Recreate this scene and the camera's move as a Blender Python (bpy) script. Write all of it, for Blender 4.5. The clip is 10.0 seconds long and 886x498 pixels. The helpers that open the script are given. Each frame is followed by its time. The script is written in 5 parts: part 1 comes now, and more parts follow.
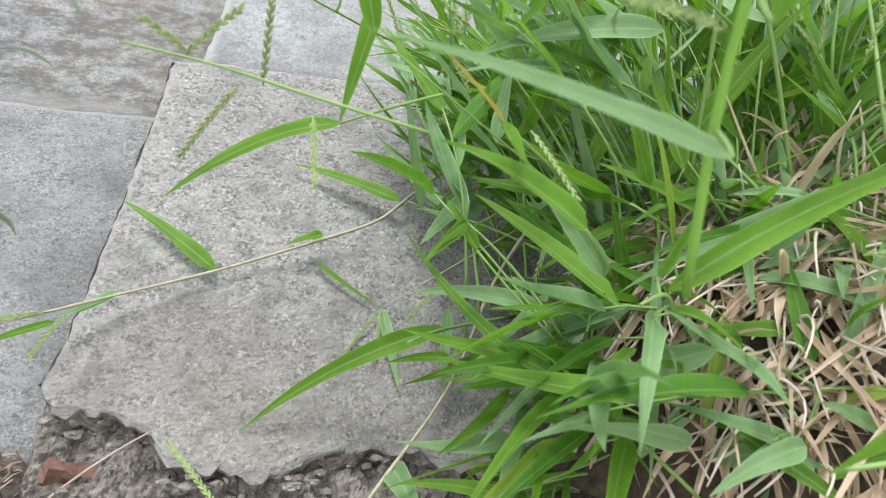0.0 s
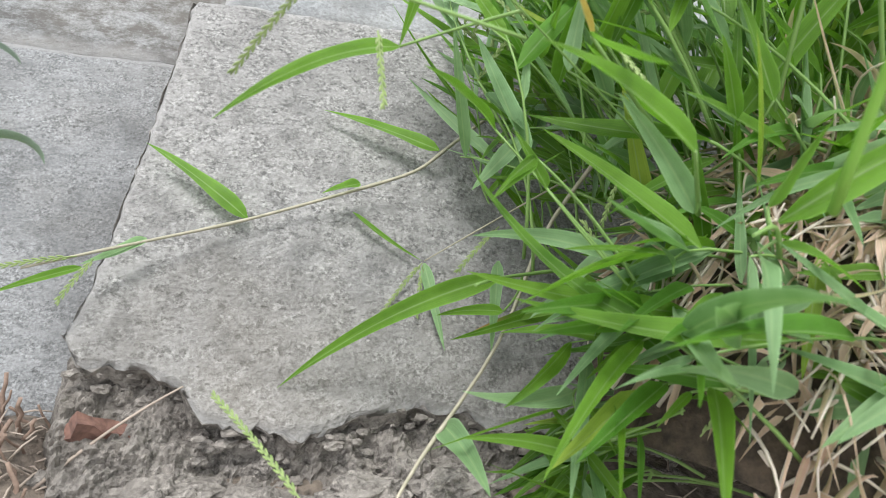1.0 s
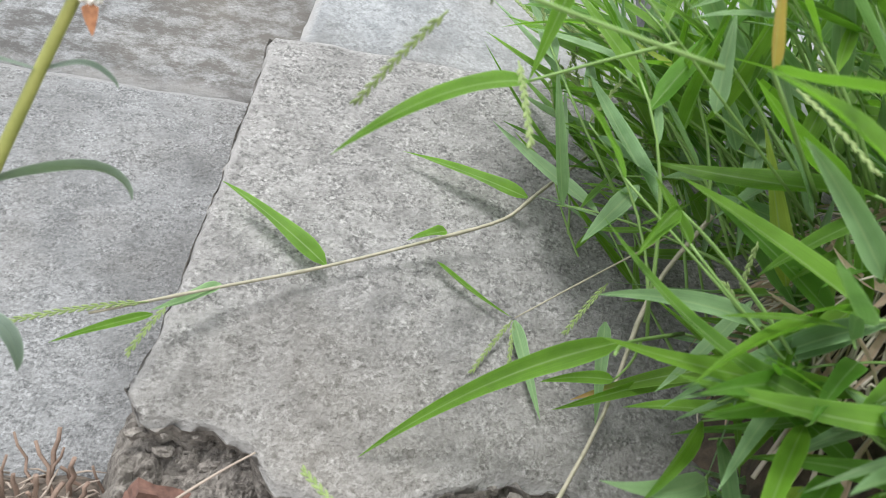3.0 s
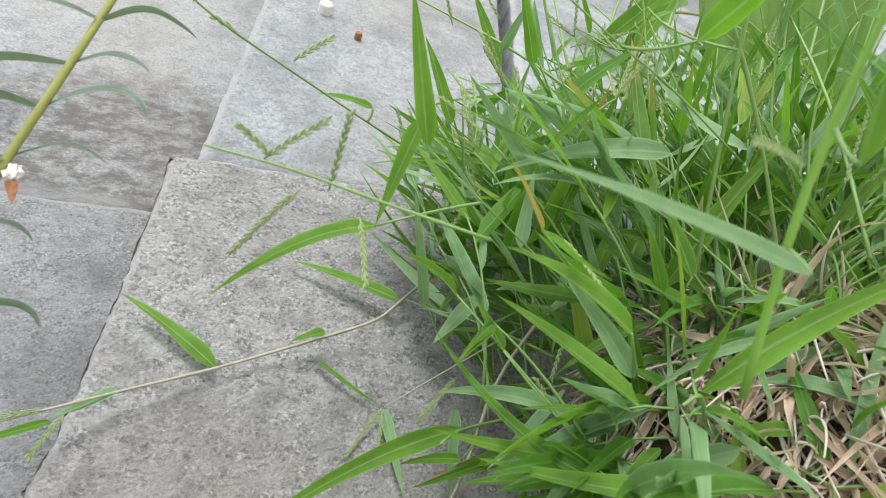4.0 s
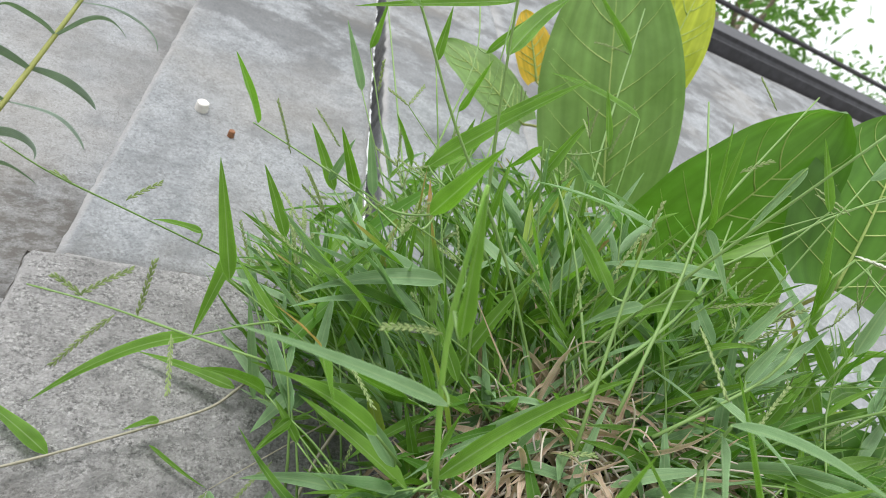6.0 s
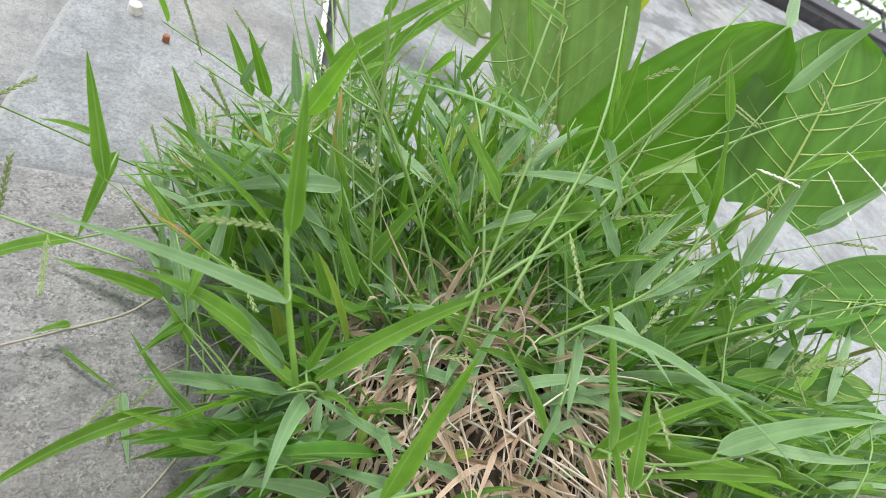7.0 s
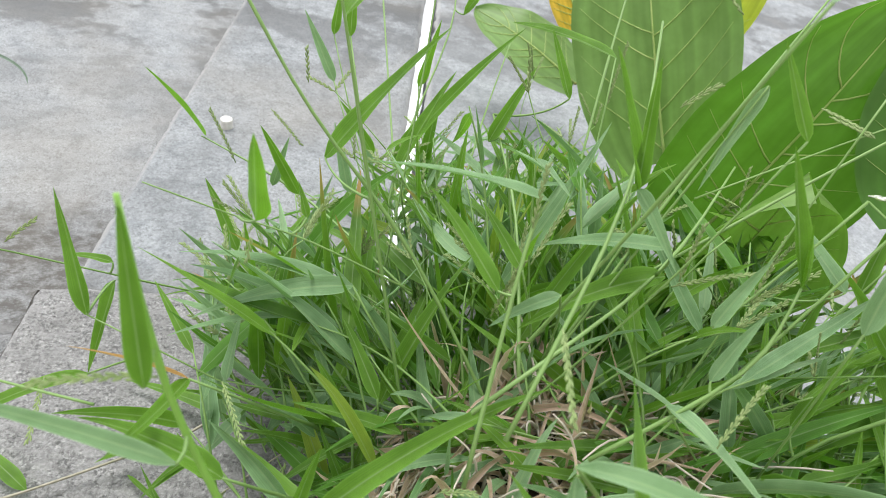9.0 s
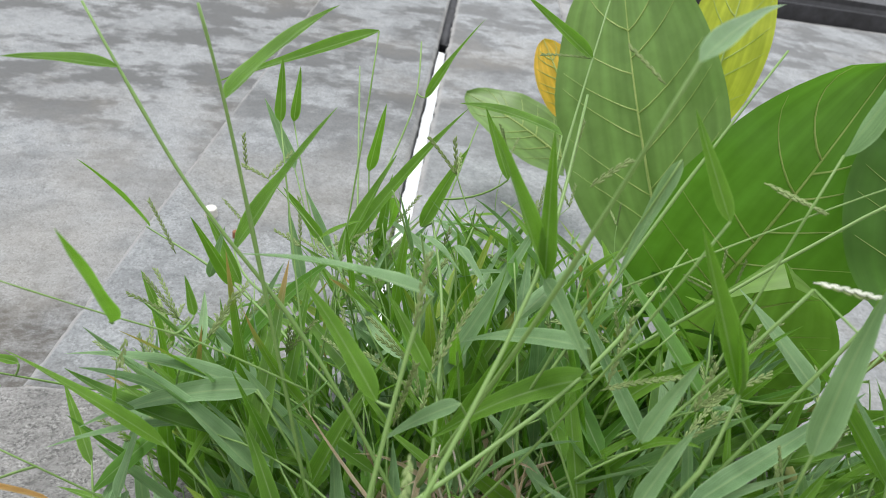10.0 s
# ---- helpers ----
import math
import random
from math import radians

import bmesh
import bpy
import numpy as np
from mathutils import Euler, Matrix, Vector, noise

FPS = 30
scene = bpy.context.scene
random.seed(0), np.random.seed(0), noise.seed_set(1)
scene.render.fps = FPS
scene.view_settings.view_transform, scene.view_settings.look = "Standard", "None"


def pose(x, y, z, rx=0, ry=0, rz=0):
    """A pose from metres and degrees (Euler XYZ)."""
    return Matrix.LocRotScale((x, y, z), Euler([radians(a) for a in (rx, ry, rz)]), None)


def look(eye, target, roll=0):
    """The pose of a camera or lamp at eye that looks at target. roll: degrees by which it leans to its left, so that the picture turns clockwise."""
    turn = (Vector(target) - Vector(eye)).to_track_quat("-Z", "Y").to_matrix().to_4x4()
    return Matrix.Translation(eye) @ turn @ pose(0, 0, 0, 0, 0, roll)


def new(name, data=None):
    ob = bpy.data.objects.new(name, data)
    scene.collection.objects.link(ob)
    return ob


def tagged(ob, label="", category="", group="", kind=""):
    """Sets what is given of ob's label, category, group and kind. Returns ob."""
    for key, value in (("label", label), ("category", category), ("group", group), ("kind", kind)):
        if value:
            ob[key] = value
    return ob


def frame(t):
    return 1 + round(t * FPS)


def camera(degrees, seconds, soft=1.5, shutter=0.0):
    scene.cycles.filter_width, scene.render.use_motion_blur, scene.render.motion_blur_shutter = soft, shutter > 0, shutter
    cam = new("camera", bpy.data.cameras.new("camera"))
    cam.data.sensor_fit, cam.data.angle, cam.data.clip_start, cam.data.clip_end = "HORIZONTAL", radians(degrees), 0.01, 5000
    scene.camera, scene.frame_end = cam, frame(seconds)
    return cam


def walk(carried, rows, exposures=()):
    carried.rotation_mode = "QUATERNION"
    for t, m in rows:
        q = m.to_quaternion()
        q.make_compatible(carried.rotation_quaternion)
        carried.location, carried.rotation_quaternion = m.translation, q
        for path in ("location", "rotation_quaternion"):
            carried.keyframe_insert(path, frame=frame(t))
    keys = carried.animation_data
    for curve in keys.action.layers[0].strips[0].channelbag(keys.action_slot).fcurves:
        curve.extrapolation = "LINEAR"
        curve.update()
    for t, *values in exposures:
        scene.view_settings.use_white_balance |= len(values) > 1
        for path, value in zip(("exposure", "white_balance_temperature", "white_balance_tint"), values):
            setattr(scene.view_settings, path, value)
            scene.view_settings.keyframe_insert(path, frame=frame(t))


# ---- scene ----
cam = camera(69.23, 10.0, 0.6)
cam.data.dof.use_dof = True
cam.data.dof.focus_distance, cam.data.dof.aperture_fstop = 0.32, 18.0
PATH = [
    (0, (0.0315, -0.3278, 0.1825), (0.1160, -0.0428, 0.1421), 3.25),
    (0.5, (0.0290, -0.3219, 0.1741), (0.1173, -0.0383, 0.1323), 3.51),
    (1, (0.0133, -0.3055, 0.1636), (0.1009, -0.0227, 0.1151), 3.87),
    (1.5, (-0.0011, -0.2878, 0.1530), (0.0804, -0.0027, 0.1073), 4.84),
    (2, (-0.0161, -0.2709, 0.1453), (0.0600, 0.0169, 0.1086), 5.54),
    (2.2, (-0.0197, -0.2681, 0.1431), (0.0482, 0.0220, 0.1088), 5.07),
    (3.3, (-0.0056, -0.2774, 0.1697), (0.0867, 0.0075, 0.1512), 6.07),
    (3.5, (-0.0048, -0.2894, 0.1749), (0.1011, -0.0087, 0.1694), 5.95),
    (4, (-0.0055, -0.3245, 0.1817), (0.1063, -0.0462, 0.1889), 4.80),
    (4.5, (-0.0072, -0.3478, 0.1908), (0.1078, -0.0713, 0.2098), 4.97),
    (5, (-0.0141, -0.3608, 0.1985), (0.1030, -0.0863, 0.2294), 5.24),
    (5.5, (-0.0119, -0.3767, 0.2094), (0.1096, -0.1052, 0.2486), 5.23),
    (6, (0.0101, -0.3989, 0.2068), (0.1568, -0.1402, 0.2461), 6.01),
    (6.2, (0.0238, -0.4024, 0.2030), (0.1780, -0.1464, 0.2294), 5.65),
    (7.3, (0.0602, -0.4247, 0.2066), (0.2164, -0.1686, 0.2084), 6.92),
    (7.5, (0.0698, -0.4293, 0.2096), (0.2271, -0.1738, 0.2093), 7.20),
    (8, (0.0907, -0.4400, 0.2094), (0.2311, -0.1749, 0.2076), 4.95),
    (8.5, (0.1081, -0.4281, 0.2137), (0.2145, -0.1476, 0.2185), 2.08),
    (9, (0.1301, -0.4027, 0.2248), (0.2118, -0.1152, 0.2513), 0.62),
    (9.5, (0.1649, -0.3938, 0.2346), (0.2283, -0.1055, 0.2884), -0.42),
    (10, (0.1849, -0.3904, 0.2335), (0.2477, -0.1041, 0.2973), 0.21),
]
EXPOSURE = [(0, 0.80), (2, 0.82), (4, 0.66), (5, 0.54), (6, 0.40), (7.5, 0.64), (8.5, 0.60), (9.0, 0.56), (9.5, 0.45), (10, 0.30)]
walk(cam, [(t, look(eye, target, roll)) for t, eye, target, roll in PATH], EXPOSURE)

# ---- light: a bright overcast sky, thin cloud over a soft sun ----
world = bpy.data.worlds.new("sky")
scene.world = world
world.use_nodes = True
wn = world.node_tree
sky = wn.nodes.new("ShaderNodeTexSky")
sky.sky_type = "NISHITA"
sky.sun_disc = False
sky.sun_elevation = radians(64)
sky.sun_rotation = radians(206)
sky.air_density, sky.dust_density, sky.ozone_density = 1.0, 6.0, 1.0
cloud = wn.nodes.new("ShaderNodeMix")
cloud.data_type = "RGBA"
cloud.inputs[0].default_value = 0.8
cloud.inputs[7].default_value = (10.0, 10.2, 10.3, 1)
wn.links.new(sky.outputs[0], cloud.inputs[6])
wn.links.new(cloud.outputs[2], wn.nodes["Background"].inputs[0])
wn.nodes["Background"].inputs[1].default_value = 0.12
sun = new("sun", bpy.data.lights.new("sun", "SUN"))
sun.data.energy, sun.data.angle, sun.data.color = 1.9, radians(18), (1.0, 0.985, 0.96)
sun.matrix_world = look((-0.27, -0.86, 2.04), (0.15, 0.0, 0.1))


# ---- materials ----
class Mat:
    """A node material with short calls."""

    def __init__(self, name):
        self.m = bpy.data.materials.new(name)
        self.m.use_nodes = True
        self.t = self.m.node_tree
        self.b = self.t.nodes["Principled BSDF"]
        self.out = self.t.nodes["Material Output"]

    def n(self, kind, **props):
        node = self.t.nodes.new(kind)
        for k, v in props.items():
            node.inputs[k].default_value = v
        return node

    def l(self, a, b):
        self.t.links.new(a, b)

    def co(self):
        return self.n("ShaderNodeTexCoord").outputs["Object"]

    def noise(self, scale, detail=4.0, rough=0.6, vec=None, stretch=None):
        v = vec or self.co()
        if stretch:
            mp = self.n("ShaderNodeMapping")
            mp.inputs["Scale"].default_value = stretch
            self.l(v, mp.inputs["Vector"])
            v = mp.outputs[0]
        t = self.n("ShaderNodeTexNoise", Scale=scale, Detail=detail, Roughness=rough)
        self.l(v, t.inputs["Vector"])
        return t.outputs["Fac"]

    def ramp(self, fac, *stops):
        r = self.n("ShaderNodeValToRGB")
        e = r.color_ramp.elements
        while len(e) < len(stops):
            e.new(0.5)
        for el, (p, c) in zip(e, stops):
            el.position = p
            el.color = (*c, 1) if len(c) == 3 else c
        self.l(fac, r.inputs[0])
        return r.outputs[0]

    def mix(self, fac, a, b, mode="MIX"):
        x = self.n("ShaderNodeMix")
        x.data_type, x.blend_type = "RGBA", mode
        for src, sock in ((fac, x.inputs[0]), (a, x.inputs[6]), (b, x.inputs[7])):
            if isinstance(src, (int, float)):
                sock.default_value = src
            elif isinstance(src, tuple):
                sock.default_value = (*src, 1)
            else:
                self.l(src, sock)
        return x.outputs[2]

    def bump(self, fac, strength, dist, prev=None):
        bp = self.n("ShaderNodeBump", Strength=strength, Distance=dist)
        self.l(fac, bp.inputs["Height"])
        if prev:
            self.l(prev, bp.inputs["Normal"])
        return bp.outputs[0]


def grey(v, warm=0.0):
    return (v * (1 + warm), v, v * (1 - warm))


def concrete(name, base, rough_stone=1.0, stain=0.5, warm=0.02, seed=0.0, grain=420, high=0.0, blot=None):
    """Cast concrete: light and dark grains, flakes, broad damp stains, pits and hair cracks."""
    m = Mat(name)
    mp = m.n("ShaderNodeMapping")
    mp.inputs["Location"].default_value = (seed, seed * 0.7, seed * 0.3)
    m.l(m.co(), mp.inputs["Vector"])
    v = mp.outputs[0]
    fine = m.noise(grain, 3, 0.7, v)
    flake = m.noise(85, 7, 0.72, v, (1.0, 1.6, 1.0))
    mid = m.noise(38, 5, 0.65, v)
    broad = m.noise(10, 7, 0.66, v)
    wide = m.noise(3.2, 5, 0.6, v)
    lo, hi = 0.80 - 0.36 * rough_stone, 1.12 + 0.46 * rough_stone
    col = m.ramp(fine, (0.35, grey(base * lo, warm)), (0.5, grey(base, warm)), (0.64, grey(min(0.8, base * hi), warm)))
    # sand grains laid bare by weather, each its own grey
    bend = m.n("ShaderNodeVectorMath")
    bend.operation = "ADD"
    shake = m.n("ShaderNodeVectorMath")
    shake.operation = "SCALE"
    shake.inputs["Scale"].default_value = 0.004
    warp = m.n("ShaderNodeTexNoise", Scale=260.0, Detail=3.0)
    m.l(v, warp.inputs["Vector"])
    m.l(warp.outputs["Color"], shake.inputs[0])
    m.l(v, bend.inputs[0])
    m.l(shake.outputs[0], bend.inputs[1])
    cell = m.n("ShaderNodeTexVoronoi", Scale=grain * 0.85)
    m.l(bend.outputs[0], cell.inputs["Vector"])
    tone = m.n("ShaderNodeSeparateColor")
    m.l(cell.outputs["Color"], tone.inputs[0])
    each = m.ramp(tone.outputs[0], (0.0, (1 - 0.62 * rough_stone,) * 3), (0.25, (1 - 0.16 * rough_stone,) * 3), (0.7, (1 + 0.06 * rough_stone,) * 3), (1.0, (1 + 0.42 * rough_stone,) * 3))
    col = m.mix(0.72, col, each, "MULTIPLY")
    patch = m.ramp(flake, (0.44, (0, 0, 0)), (0.56, (1, 1, 1)))
    k0 = m.n("ShaderNodeMath")
    k0.operation = "MULTIPLY"
    k0.inputs[1].default_value = 0.2 + 0.5 * rough_stone
    m.l(patch, k0.inputs[0])
    col = m.mix(k0.outputs[0], col, grey(base * 1.30, warm))
    chip = m.ramp(m.noise(170, 5, 0.65, v, (1.0, 1.9, 1.0)), (0.37, (0.5 * rough_stone,) * 3), (0.45, (0, 0, 0)))
    col = m.mix(chip, col, grey(base * 0.55, warm))
    dirt = m.ramp(mid, (0.48, (0, 0, 0)), (0.66, (0.46, 0.46, 0.46)))
    col = m.mix(dirt, col, grey(base * 0.55, warm * 1.5))
    dark = m.ramp(broad, (0.44, (0, 0, 0)), (0.62, (1, 1, 1)))
    k = m.n("ShaderNodeMath")
    k.operation = "MULTIPLY"
    k.inputs[1].default_value = stain
    m.l(dark, k.inputs[0])
    col = m.mix(k.outputs[0], col, grey(base * 0.38, warm * 0.5))
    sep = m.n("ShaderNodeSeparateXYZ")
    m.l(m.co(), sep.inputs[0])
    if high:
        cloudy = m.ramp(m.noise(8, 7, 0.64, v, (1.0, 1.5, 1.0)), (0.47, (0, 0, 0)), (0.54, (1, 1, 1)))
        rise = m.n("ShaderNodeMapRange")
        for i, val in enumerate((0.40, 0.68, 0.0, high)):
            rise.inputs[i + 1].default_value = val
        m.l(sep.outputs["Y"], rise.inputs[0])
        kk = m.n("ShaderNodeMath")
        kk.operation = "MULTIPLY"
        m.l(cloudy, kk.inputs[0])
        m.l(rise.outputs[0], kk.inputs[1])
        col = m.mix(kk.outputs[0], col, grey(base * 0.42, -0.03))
    if blot:
        # one damp patch with a ragged outline
        off = m.n("ShaderNodeVectorMath")
        off.operation = "SUBTRACT"
        off.inputs[1].default_value = (*blot[:2], 0)
        m.l(m.co(), off.inputs[0])
        sc = m.n("ShaderNodeVectorMath")
        sc.operation = "MULTIPLY"
        sc.inputs[1].default_value = (1 / blot[2], 1 / blot[3], 0)
        m.l(off.outputs[0], sc.inputs[0])
        ln = m.n("ShaderNodeVectorMath")
        ln.operation = "LENGTH"
        m.l(sc.outputs[0], ln.inputs[0])
        ad = m.n("ShaderNodeMath")
        ad.operation = "ADD"
        m.l(ln.outputs["Value"], ad.inputs[0])
        torn = m.n("ShaderNodeMath")
        torn.operation = "MULTIPLY"
        torn.inputs[1].default_value = 2.8
        m.l(m.noise(26, 10, 0.74, v), torn.inputs[0])
        m.l(torn.outputs[0], ad.inputs[1])
        spots = m.ramp(m.noise(60, 8, 0.8, v, (1.0, 1.7, 1.0)), (0.42, (0.3, 0.3, 0.3)), (0.56, (1, 1, 1)))
        fade = m.n("ShaderNodeMapRange")
        for i, val in enumerate((2.0, 2.6, 0.95, 0.0)):
            fade.inputs[i + 1].default_value = val
        m.l(ad.outputs[0], fade.inputs[0])
        worn_off = fade.outputs[0]
        col = m.mix(m.mix(1.0, worn_off, spots, "MULTIPLY"), col, grey(base * 0.30, 0.02))
    ochre = m.ramp(wide, (0.50, (0, 0, 0)), (0.72, (0.3, 0.3, 0.3)))
    col = m.mix(ochre, col, (base * 1.02, base * 0.88, base * 0.68))
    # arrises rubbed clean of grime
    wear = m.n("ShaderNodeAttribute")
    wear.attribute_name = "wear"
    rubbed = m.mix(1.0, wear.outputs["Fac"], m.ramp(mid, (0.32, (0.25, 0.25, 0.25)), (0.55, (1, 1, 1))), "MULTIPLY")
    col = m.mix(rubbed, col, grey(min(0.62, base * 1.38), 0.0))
    m.l(col, m.b.inputs["Base Color"])
    m.b.inputs["Roughness"].default_value = 0.92
    m.b.inputs["Specular IOR Level"].default_value = 0.25
    n1 = m.bump(flake, 0.7 * rough_stone + 0.15, 0.0034)
    n2 = m.bump(cell.outputs["Distance"], 0.5 * rough_stone + 0.05, 0.0008, m.bump(fine, 0.8 * rough_stone + 0.12, 0.0011, n1))
    m.l(n2, m.b.inputs["Normal"])
    return m.m


def leaf_mat(name, c_lo, c_hi, trans=0.45, rough=0.5, tip=None, keel=0.55):
    """A thin leaf: shifts of green from blade to blade, fine lengthwise veins, light coming through."""
    m = Mat(name)
    uv = m.n("ShaderNodeUVMap").outputs[0]
    rnd = m.n("ShaderNodeNewGeometry").outputs["Random Per Island"]
    col = m.mix(rnd, c_lo, c_hi)
    sep = m.n("ShaderNodeSeparateXYZ")
    m.l(uv, sep.inputs[0])
    vein = m.noise(9, 2, 0.5, uv, (9.0, 0.25, 1.0))
    blotch = m.noise(60, 3, 0.6)
    col = m.mix(m.ramp(blotch, (0.35, (0, 0, 0)), (0.75, (0.45, 0.45, 0.45))), col, tuple(min(1, 1.5 * a + 0.02) for a in c_hi))
    stripe = m.ramp(m.noise(16, 2, 0.5, uv, (2.6, 0.05, 1.0)), (0.32, (0.74, 0.74, 0.74)), (0.68, (1.2, 1.2, 1.2)))
    col = m.mix(1.0, col, stripe, "MULTIPLY")
    rib = m.ramp(sep.outputs["X"], (0.45, (0, 0, 0)), (0.5, (keel, keel, keel)), (0.55, (0, 0, 0)))
    col = m.mix(rib, col, (0.40, 0.54, 0.27))
    rim = m.ramp(sep.outputs["X"], (0.0, (0.5, 0.5, 0.5)), (0.08, (0, 0, 0)), (0.92, (0, 0, 0)), (1.0, (0.5, 0.5, 0.5)))
    col = m.mix(rim, col, tuple(min(0.8, 1.6 * a + 0.06) for a in c_hi))
    if tip:
        dry = m.ramp(sep.outputs["Y"], (tip, (0, 0, 0)), (min(1.0, tip + 0.2), (1, 1, 1)))
        col = m.mix(dry, col, (0.42, 0.26, 0.10))
    m.l(col, m.b.inputs["Base Color"])
    m.b.inputs["Roughness"].default_value = rough
    m.b.inputs["Specular IOR Level"].default_value = 0.46
    m.l(m.bump(vein, 0.6, 0.0006), m.b.inputs["Normal"])
    tr = m.n("ShaderNodeBsdfTranslucent")
    m.l(m.mix(0.4, col, (0.22, 0.56, 0.025), "MIX"), tr.inputs["Color"])
    mx = m.n("ShaderNodeMixShader")
    mx.inputs[0].default_value = trans
    m.l(m.b.outputs[0], mx.inputs[1])
    m.l(tr.outputs[0], mx.inputs[2])
    m.l(mx.outputs[0], m.out.inputs["Surface"])
    return m.m


def plain_mat(name, lo, hi, scale=80, rough=0.7, bump=0.3, dist=0.0006):
    m = Mat(name)
    f = m.noise(scale, 4, 0.65)
    m.l(m.ramp(f, (0.3, lo), (0.7, hi)), m.b.inputs["Base Color"])
    m.b.inputs["Roughness"].default_value = rough
    m.l(m.bump(f, bump, dist), m.b.inputs["Normal"])
    return m.m


M_SLAB = concrete("rough_concrete", 0.255, 0.9, 0.30, 0.0, 0.0, 560)
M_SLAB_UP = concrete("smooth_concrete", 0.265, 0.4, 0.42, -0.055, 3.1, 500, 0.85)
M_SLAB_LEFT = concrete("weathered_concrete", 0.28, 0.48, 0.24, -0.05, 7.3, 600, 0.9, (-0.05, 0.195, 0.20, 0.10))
M_SLAB_LOW = concrete("damp_concrete", 0.225, 0.75, 0.42, -0.035, 9.7, 700)
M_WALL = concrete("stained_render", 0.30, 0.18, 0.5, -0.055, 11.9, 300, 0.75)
M_CORE = concrete("crumbling_mortar", 0.21, 0.9, 0.25, 0.07, 5.0, 420)
ground_look = Mat("soil")
soil_grain = ground_look.noise(160, 4, 0.65)
soil_patch = ground_look.noise(9, 5, 0.6)
damp = ground_look.ramp(soil_grain, (0.3, (0.045, 0.037, 0.031)), (0.7, (0.21, 0.175, 0.145)))
# Pale ground added beyond the view, to bounce light up into the grass.
bounce_pale = ground_look.ramp(soil_patch, (0.3, (0.34, 0.31, 0.27)), (0.7, (0.50, 0.47, 0.42)))
soil_axes = ground_look.n("ShaderNodeSeparateXYZ")
ground_look.l(ground_look.co(), soil_axes.inputs[0])
soil_far = ground_look.n("ShaderNodeMapRange")
for i, val in enumerate((-0.16, -0.30, 0.0, 1.0)):
    soil_far.inputs[i + 1].default_value = val
ground_look.l(soil_axes.outputs["Y"], soil_far.inputs[0])
ground_look.l(ground_look.mix(soil_far.outputs[0], damp, bounce_pale), ground_look.b.inputs["Base Color"])
ground_look.b.inputs["Roughness"].default_value = 0.95
ground_look.l(ground_look.bump(soil_grain, 0.9, 0.003), ground_look.b.inputs["Normal"])
M_SOIL = ground_look.m
M_BLACK = plain_mat("black_paint", (0.02, 0.021, 0.026), (0.055, 0.058, 0.07), 30, 0.6)
M_BLADE = leaf_mat("grass_blade", (0.046, 0.135, 0.009), (0.15, 0.315, 0.028), 0.44, 0.34)
M_TIPPED = leaf_mat("grass_blade_dry_tip", (0.06, 0.15, 0.012), (0.15, 0.30, 0.03), 0.42, 0.4, 0.7)
M_PALE = leaf_mat("grass_blade_glaucous", (0.10, 0.215, 0.08), (0.235, 0.38, 0.19), 0.3, 0.34)
# Darker green; deep in the tuft it carries the shade between blades.
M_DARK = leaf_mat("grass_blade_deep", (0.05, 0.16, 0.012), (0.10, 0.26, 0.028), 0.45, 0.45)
M_YELLOW = leaf_mat("grass_blade_yellowing", (0.20, 0.34, 0.04), (0.28, 0.38, 0.05), 0.4, 0.5)
M_ORANGE = leaf_mat("grass_blade_dried", (0.40, 0.20, 0.07), (0.52, 0.28, 0.10), 0.3, 0.6)
M_CULM = leaf_mat("grass_culm", (0.075, 0.16, 0.03), (0.15, 0.26, 0.065), 0.2, 0.4)
M_YOUNG = leaf_mat("young_grass_culm", (0.16, 0.34, 0.04), (0.22, 0.40, 0.07), 0.4, 0.4)
M_STRAW = leaf_mat("dry_straw", (0.38, 0.22, 0.16), (0.80, 0.57, 0.46), 0.35, 0.7)
M_SEED = plain_mat("seed_spike", (0.12, 0.19, 0.055), (0.27, 0.35, 0.14), 500, 0.7)
M_SEED_PALE = plain_mat("seed_spike_pale", (0.36, 0.40, 0.32), (0.66, 0.68, 0.60), 500, 0.7)
M_BIG = leaf_mat("broad_leaf", (0.044, 0.135, 0.014), (0.066, 0.175, 0.02), 0.34, 0.38)
# Greyer, paler green: haze over the rear leaves is put into the colour.
M_BIG_HAZED = leaf_mat("broad_leaf_hazed", (0.105, 0.20, 0.05), (0.14, 0.245, 0.065), 0.3, 0.42)
M_BIG_PALE = leaf_mat("broad_leaf_underside", (0.10, 0.20, 0.035), (0.13, 0.24, 0.045), 0.36, 0.5)
M_BIG_YELLOW = leaf_mat("broad_leaf_yellow", (0.34, 0.42, 0.03), (0.44, 0.47, 0.04), 0.45, 0.5)
M_BIG_ORANGE = leaf_mat("broad_leaf_orange", (0.62, 0.34, 0.03), (0.70, 0.40, 0.04), 0.45, 0.5)
M_VEIN = plain_mat("leaf_vein", (0.27, 0.40, 0.10), (0.40, 0.50, 0.17), 60, 0.5)
M_STALK = plain_mat("weed_stalk", (0.22, 0.25, 0.06), (0.33, 0.34, 0.10), 90, 0.55)
M_WEED = leaf_mat("weed_leaf", (0.11, 0.155, 0.125), (0.20, 0.26, 0.22), 0.2, 0.5, None, 0.1)
# Near-black in place of the shade in gaps between blades and straw.
M_GAP_SHADE = plain_mat("thatch_gap_shade", (0.02, 0.016, 0.012), (0.085, 0.062, 0.045), 220, 0.95, 0.8, 0.002)
M_RUNNER = plain_mat("grass_runner", (0.24, 0.24, 0.17), (0.38, 0.35, 0.28), 200, 0.6)
M_TWIG = plain_mat("dry_twig", (0.24, 0.20, 0.17), (0.40, 0.34, 0.29), 200, 0.8)
